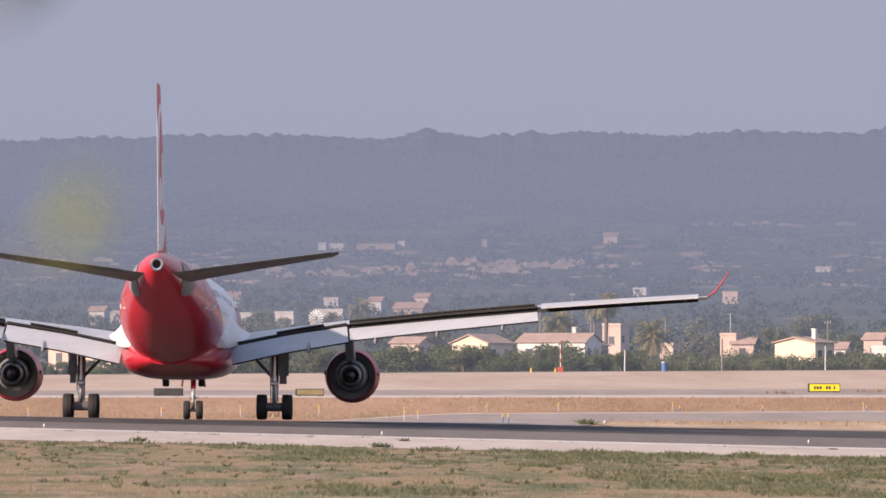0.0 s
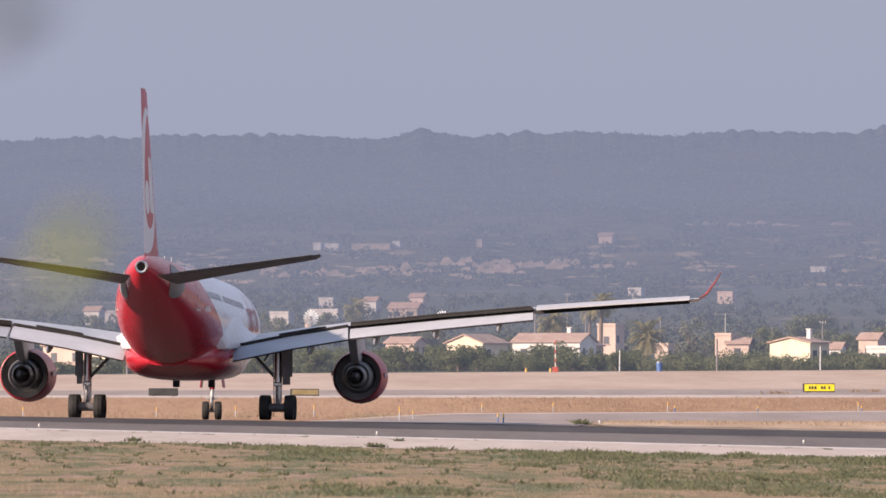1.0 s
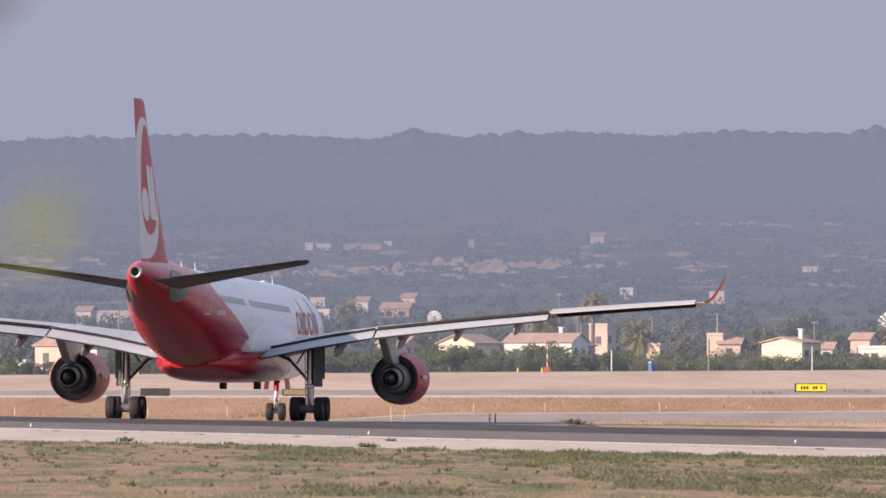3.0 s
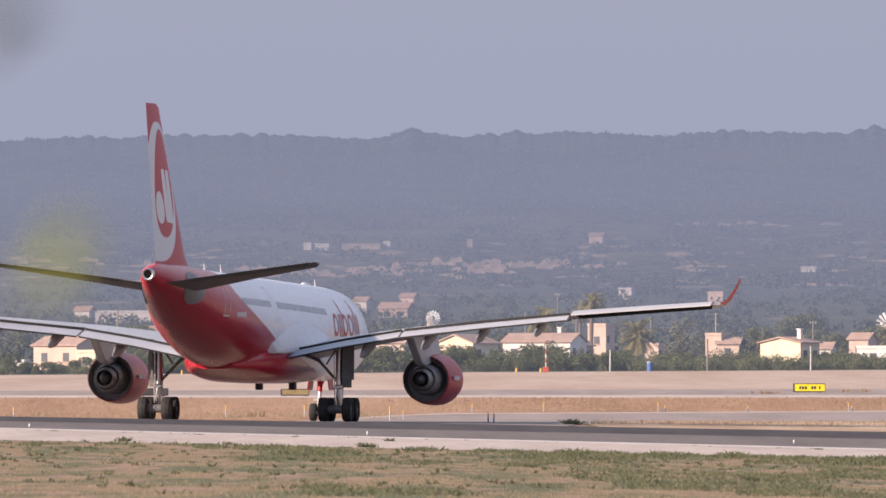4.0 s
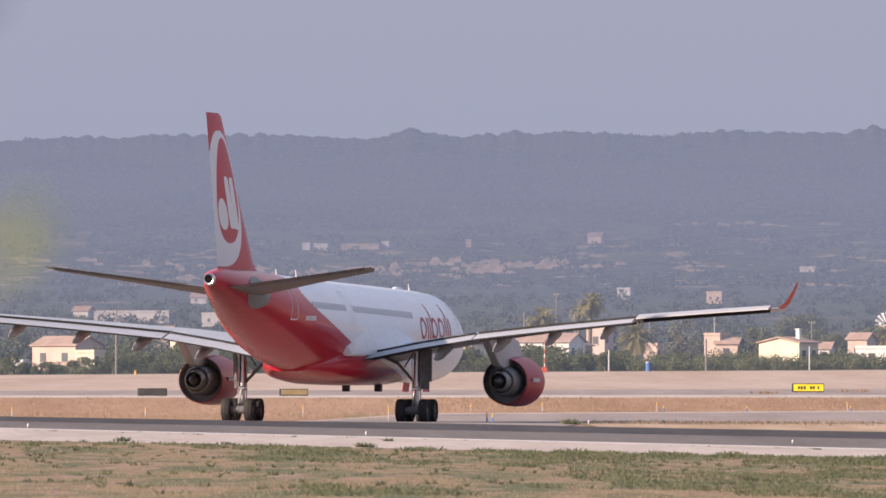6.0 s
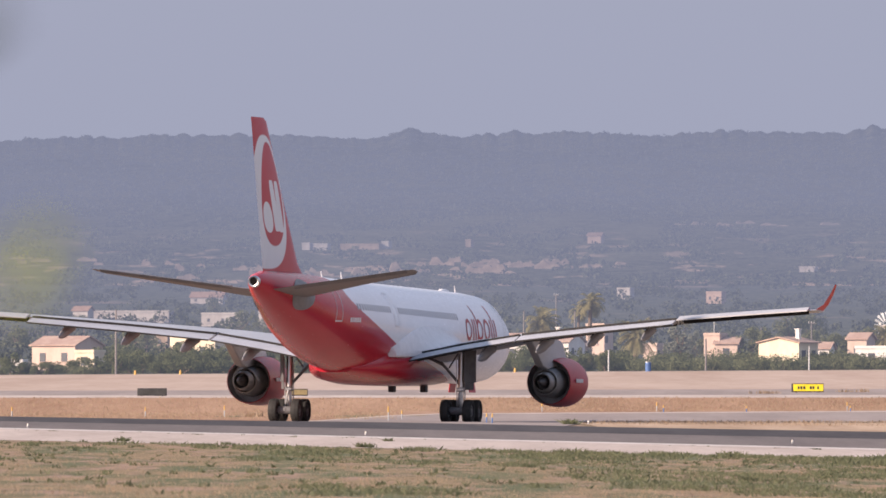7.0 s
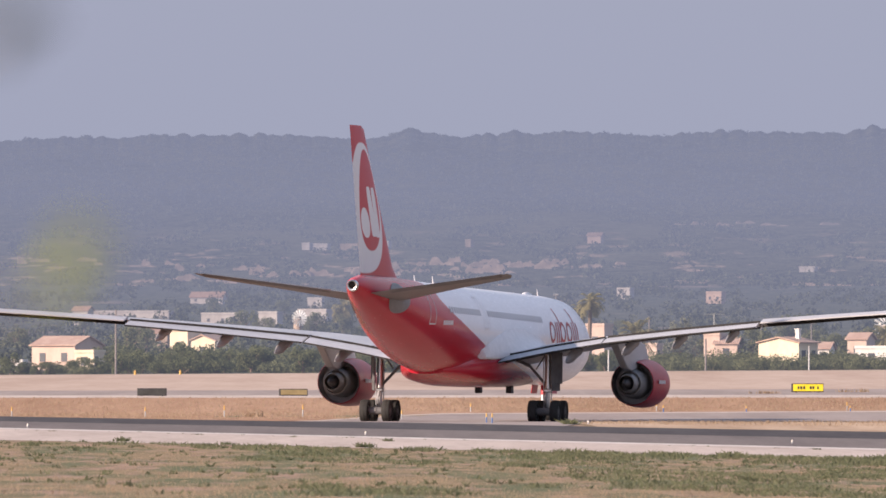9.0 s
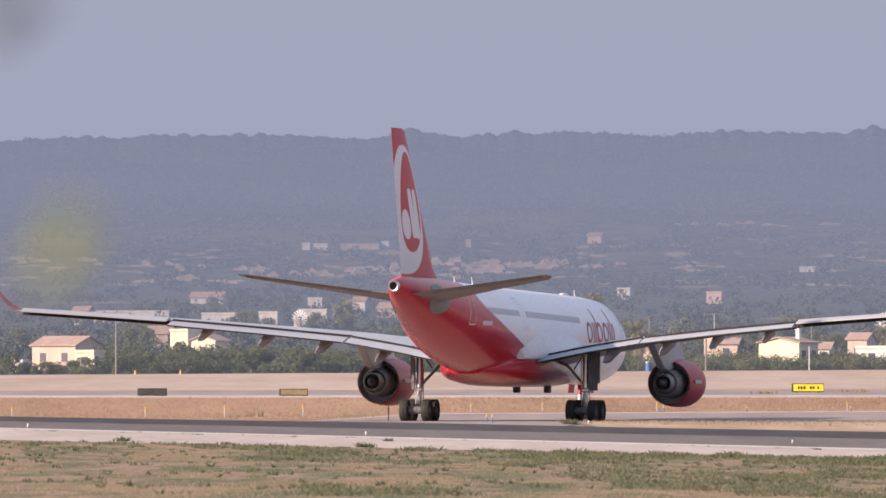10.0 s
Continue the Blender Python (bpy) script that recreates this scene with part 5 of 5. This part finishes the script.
for u, d, h in ((22, 930, 0.85), (258, 930, 0.8), (398, 930, 0.9), (537, 930, 0.95), (834, 1000, 0.75), (960, 1000, 0.8), (1163, 1000, 0.8), (1500, 1000, 0.75), (712, 900, 0.7), (688, 885, 1.1)):
    marker(u, d, h, "amber", "galv", "slim marker post with an amber cap")
for u, d, h in ((862, 820, 0.65), (872, 808, 0.68), (1175, 985, 0.6), (1322, 985, 0.5), (1506, 985, 0.5)):
    marker(u, d, h, "amber", "blue", "blue marker post with an amber cap")
for u, d in ((1042, 812), (50, 732), (648, 732), (1403, 735), (912, 1548), (240, 1540), (320, 1540), (955, 1540)):
    big = d > 1000
    t = thing("ground_light", "orange marker box on the field edge" if big else "small white runway edge light", "light", at_dist(u, d), 0, "field edge lights")
    s = 0.26 if big else 0.11
    part("base", rod(bmesh.new(), (0, 0, -0.05), (0, 0, s * 0.9), s * 0.55, s * 0.5, 10), M["amber" if big else "galv"], t)
    part("head", rod(bmesh.new(), (0, 0, s * 0.9), (0, 0, s * 1.9), s * 0.45, s * 0.3, 10), M["amber" if big else "white"], t)
mast = thing("approach_mast", "red and white banded mast on a red box", "mast", at_dist(964, 1545))
part("base", slab(bmesh.new(), (0.62, 0.5, 0.6), (0, 0, 0.28), None, 0.05), M["signal_red"], mast)
for i in range(6):
    part("band", rod(bmesh.new(), (0, 0, 0.55 + i * 0.5), (0, 0, 1.05 + i * 0.5), 0.055, 0.055, 8), M["signal_red" if i % 2 else "white"], mast)
tank = thing("blue_drum", "blue drum beside the hedge", "drum", at_dist(1148, 1550))
part("body", rod(bmesh.new(), (0, 0, -0.05), (0, 0, 1.0), 0.33, 0.33, 14), M["blue"], tank)
part("lid", rod(bmesh.new(), (0, 0, 1.0), (0, 0, 1.08), 0.35, 0.33, 14), M["galv"], tank)


# ---- shrub beside the camera ----
def build_shrub():
    d, x0 = 12.0, -0.86
    t = thing("roadside_shrub", "young shrub with yellow-green leaves close to the camera", "shrub", (x0, d, ground_z(x0, 20.0)))
    z = EYE - t.matrix_basis.translation.z
    bm = bmesh.new()
    rod(bm, (0, 0, -0.1), (0.03, 0, z * 0.7), 0.022, 0.014, 8)
    rod(bm, (0.03, 0, z * 0.7), (0.12, 0.02, z + 0.02), 0.013, 0.008, 8)
    rod(bm, (0.12, 0.02, z + 0.02), (0.52, 0.0, z + 0.155), 0.004, 0.0015, 6)
    rod(bm, (0.12, 0.02, z + 0.02), (0.47, 0.0, z + 0.375), 0.006, 0.002, 6)
    rod(bm, (0.03, 0, z * 0.7), (-0.3, 0.05, z * 0.95), 0.010, 0.004, 6)
    part("stem", bm, M["bark"], t, "thin brown stems")
    k = Net("yellow_green_leaf", 0.5, 0, 0.3)
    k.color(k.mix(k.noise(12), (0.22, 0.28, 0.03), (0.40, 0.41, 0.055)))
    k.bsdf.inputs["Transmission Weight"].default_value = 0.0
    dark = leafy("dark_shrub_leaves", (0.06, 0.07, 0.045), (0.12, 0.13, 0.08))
    r = random.Random(61)
    # four clusters in yellow-green, the uppermost in darker green
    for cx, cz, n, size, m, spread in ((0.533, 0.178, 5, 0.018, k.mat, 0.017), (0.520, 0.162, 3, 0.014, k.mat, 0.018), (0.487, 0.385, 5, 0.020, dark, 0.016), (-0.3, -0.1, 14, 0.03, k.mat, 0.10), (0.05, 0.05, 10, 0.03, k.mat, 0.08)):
        for _ in range(n):
            p = Vector((cx + r.uniform(-1, 1) * spread, r.uniform(-0.02, 0.02), z + cz + r.uniform(-1, 1) * spread * 1.3))
            a = r.uniform(0, math.pi)
            u, w = Vector((math.cos(a), 0.2, math.sin(a))).normalized(), Vector((-math.sin(a), -0.25, math.cos(a))).normalized()
            nrm = u.cross(w)
            bm = bmesh.new()
            prof = [(-1, 0), (-0.6, 0.32), (0, 0.45), (0.6, 0.28), (1.05, 0)]
            top = [bm.verts.new(p + u * s * size + w * h * size) for s, h in prof]
            mid = [bm.verts.new(p + u * s * size + nrm * 0.08 * size) for s, h in prof[1:-1]]
            bot = [bm.verts.new(p + u * s * size - w * h * size) for s, h in prof[1:-1]]
            up, lo = top, [top[0], *bot, top[-1]]
            md = [top[0], *mid, top[-1]]
            for e in (up, lo):
                for i in range(4):
                    q = [e[i], e[i + 1], md[i + 1], md[i]]
                    q = list(dict.fromkeys(q))
                    if len(q) > 2:
                        bm.faces.new(q)
            part("leaf", fixed(bm), m, t)
    return t


shrub = build_shrub()


# ---- movement ----
# seconds, place of the main gear's centre, height, heading
TAXI = [(0, -15.51, 770.2, 0.125, 1.09), (0.5, -15.39, 775.1, 0.122, 2.15), (1, -15.16, 780.1, 0.106, 3.24), (1.5, -14.79, 785.3, 0.096, 4.34),
        (2, -14.33, 790.6, 0.083, 5.45), (2.5, -13.76, 795.7, 0.063, 6.70), (4, -11.37, 811.2, 0.032, 10.16), (4.5, -10.35, 816.4, 0.013, 11.11),
        (5, -9.21, 821.7, 0, 11.91), (5.5, -8.02, 827, -0.01, 12.55), (7, -4.08, 843.2, -0.04, 13.51), (7.5, -2.68, 848.7, -0.045, 13.51),
        (8, -1.29, 854.3, -0.055, 13.36), (8.5, 0.05, 859.7, -0.06, 13.21), (9, 1.32, 864.9, -0.056, 13.10), (9.5, 2.56, 870, -0.035, 13.06), (10, 3.74, 874.8, -0.01, 13.10)]


def rolled(t):
    """Metres rolled at t seconds."""
    s = 0.0
    for a, b in zip(TAXI, TAXI[1:]):
        step = math.hypot(b[1] - a[1], b[2] - a[2])
        if t <= b[0]:
            return s + step * (t - a[0]) / (b[0] - a[0])
        s += step
    return s


def motions():
    walk(airliner, [(t, pose(x, y, EYE + z, 0.3, 0, 90 - h)) for t, x, y, z, h in TAXI])
    # the shrub nods in the wind: seconds, lean in degrees, rise
    base = shrub.matrix_basis.copy()
    nods = [(0, 0.03, 0.005), (0.5, -0.74, -0.013), (1, -0.07, -0.027), (1.5, -0.21, 0.003), (2, 0.03, -0.002), (2.5, -0.66, -0.012), (3.2, -0.37, -0.006),
            (3.8, -0.07, -0.001), (4, -0.07, -0.032), (4.3, -0.85, -0.061), (4.6, -1.40, -0.018), (5, -1.10, -0.003), (5.5, -1.35, -0.015), (6.2, -1.00, -0.031),
            (7, -0.74, -0.046), (7.5, -0.37, -0.037), (8, 0.15, -0.030), (8.5, 0.21, -0.032), (9, 0.22, -0.034), (9.5, 0.19, -0.030), (10, 0.09, -0.021)]
    walk(shrub, [(t, Matrix.Translation((0, 0, rise)) @ base @ pose(0, 0, 0, 0, lean, 0)) for t, lean, rise in nods])
    # flaps run in as the jet clears the runway: seconds, angle, drop
    for flap, at, axis, inner in FLAPS:
        rows = ((0, 27, 0.16), (0.5, 24, 0.15), (1, 20, 0.14), (2, 16, 0.13), (2.5, 14, 0.12), (4, 9, 0.10), (5, 8, 0.09), (10, 8, 0.09)) if inner else \
               ((0, 20, 0.30), (0.5, 18, 0.28), (1, 16, 0.24), (2, 14, 0.19), (2.5, 13, 0.17), (4, 9, 0.11), (5, 8, 0.09), (10, 8, 0.09))
        walk(flap, [(t, Matrix.Translation(at + Vector((-0.5 * d, 0, -d))) @ Matrix.Rotation(radians(-a), 4, axis)) for t, a, d in rows])
    # spoilers fold down after the landing run: seconds, angle
    for panel, at, axis in SPOILERS:
        walk(panel, [(t, Matrix.Translation(at) @ Matrix.Rotation(radians(a), 4, axis)) for t, a in
                     ((0, 8), (0.5, 7), (1, 6), (1.5, 5), (2, 3.8), (2.5, 2), (3.2, 0.8), (4, 0.3), (10, 0.3))])
    for wheel, r in WHEELS:
        at = wheel.location.copy()
        walk(wheel, [(i / 10, pose(*at, 0, math.degrees(rolled(i / 10) / r) % 360, 0)) for i in range(101)])


motions()
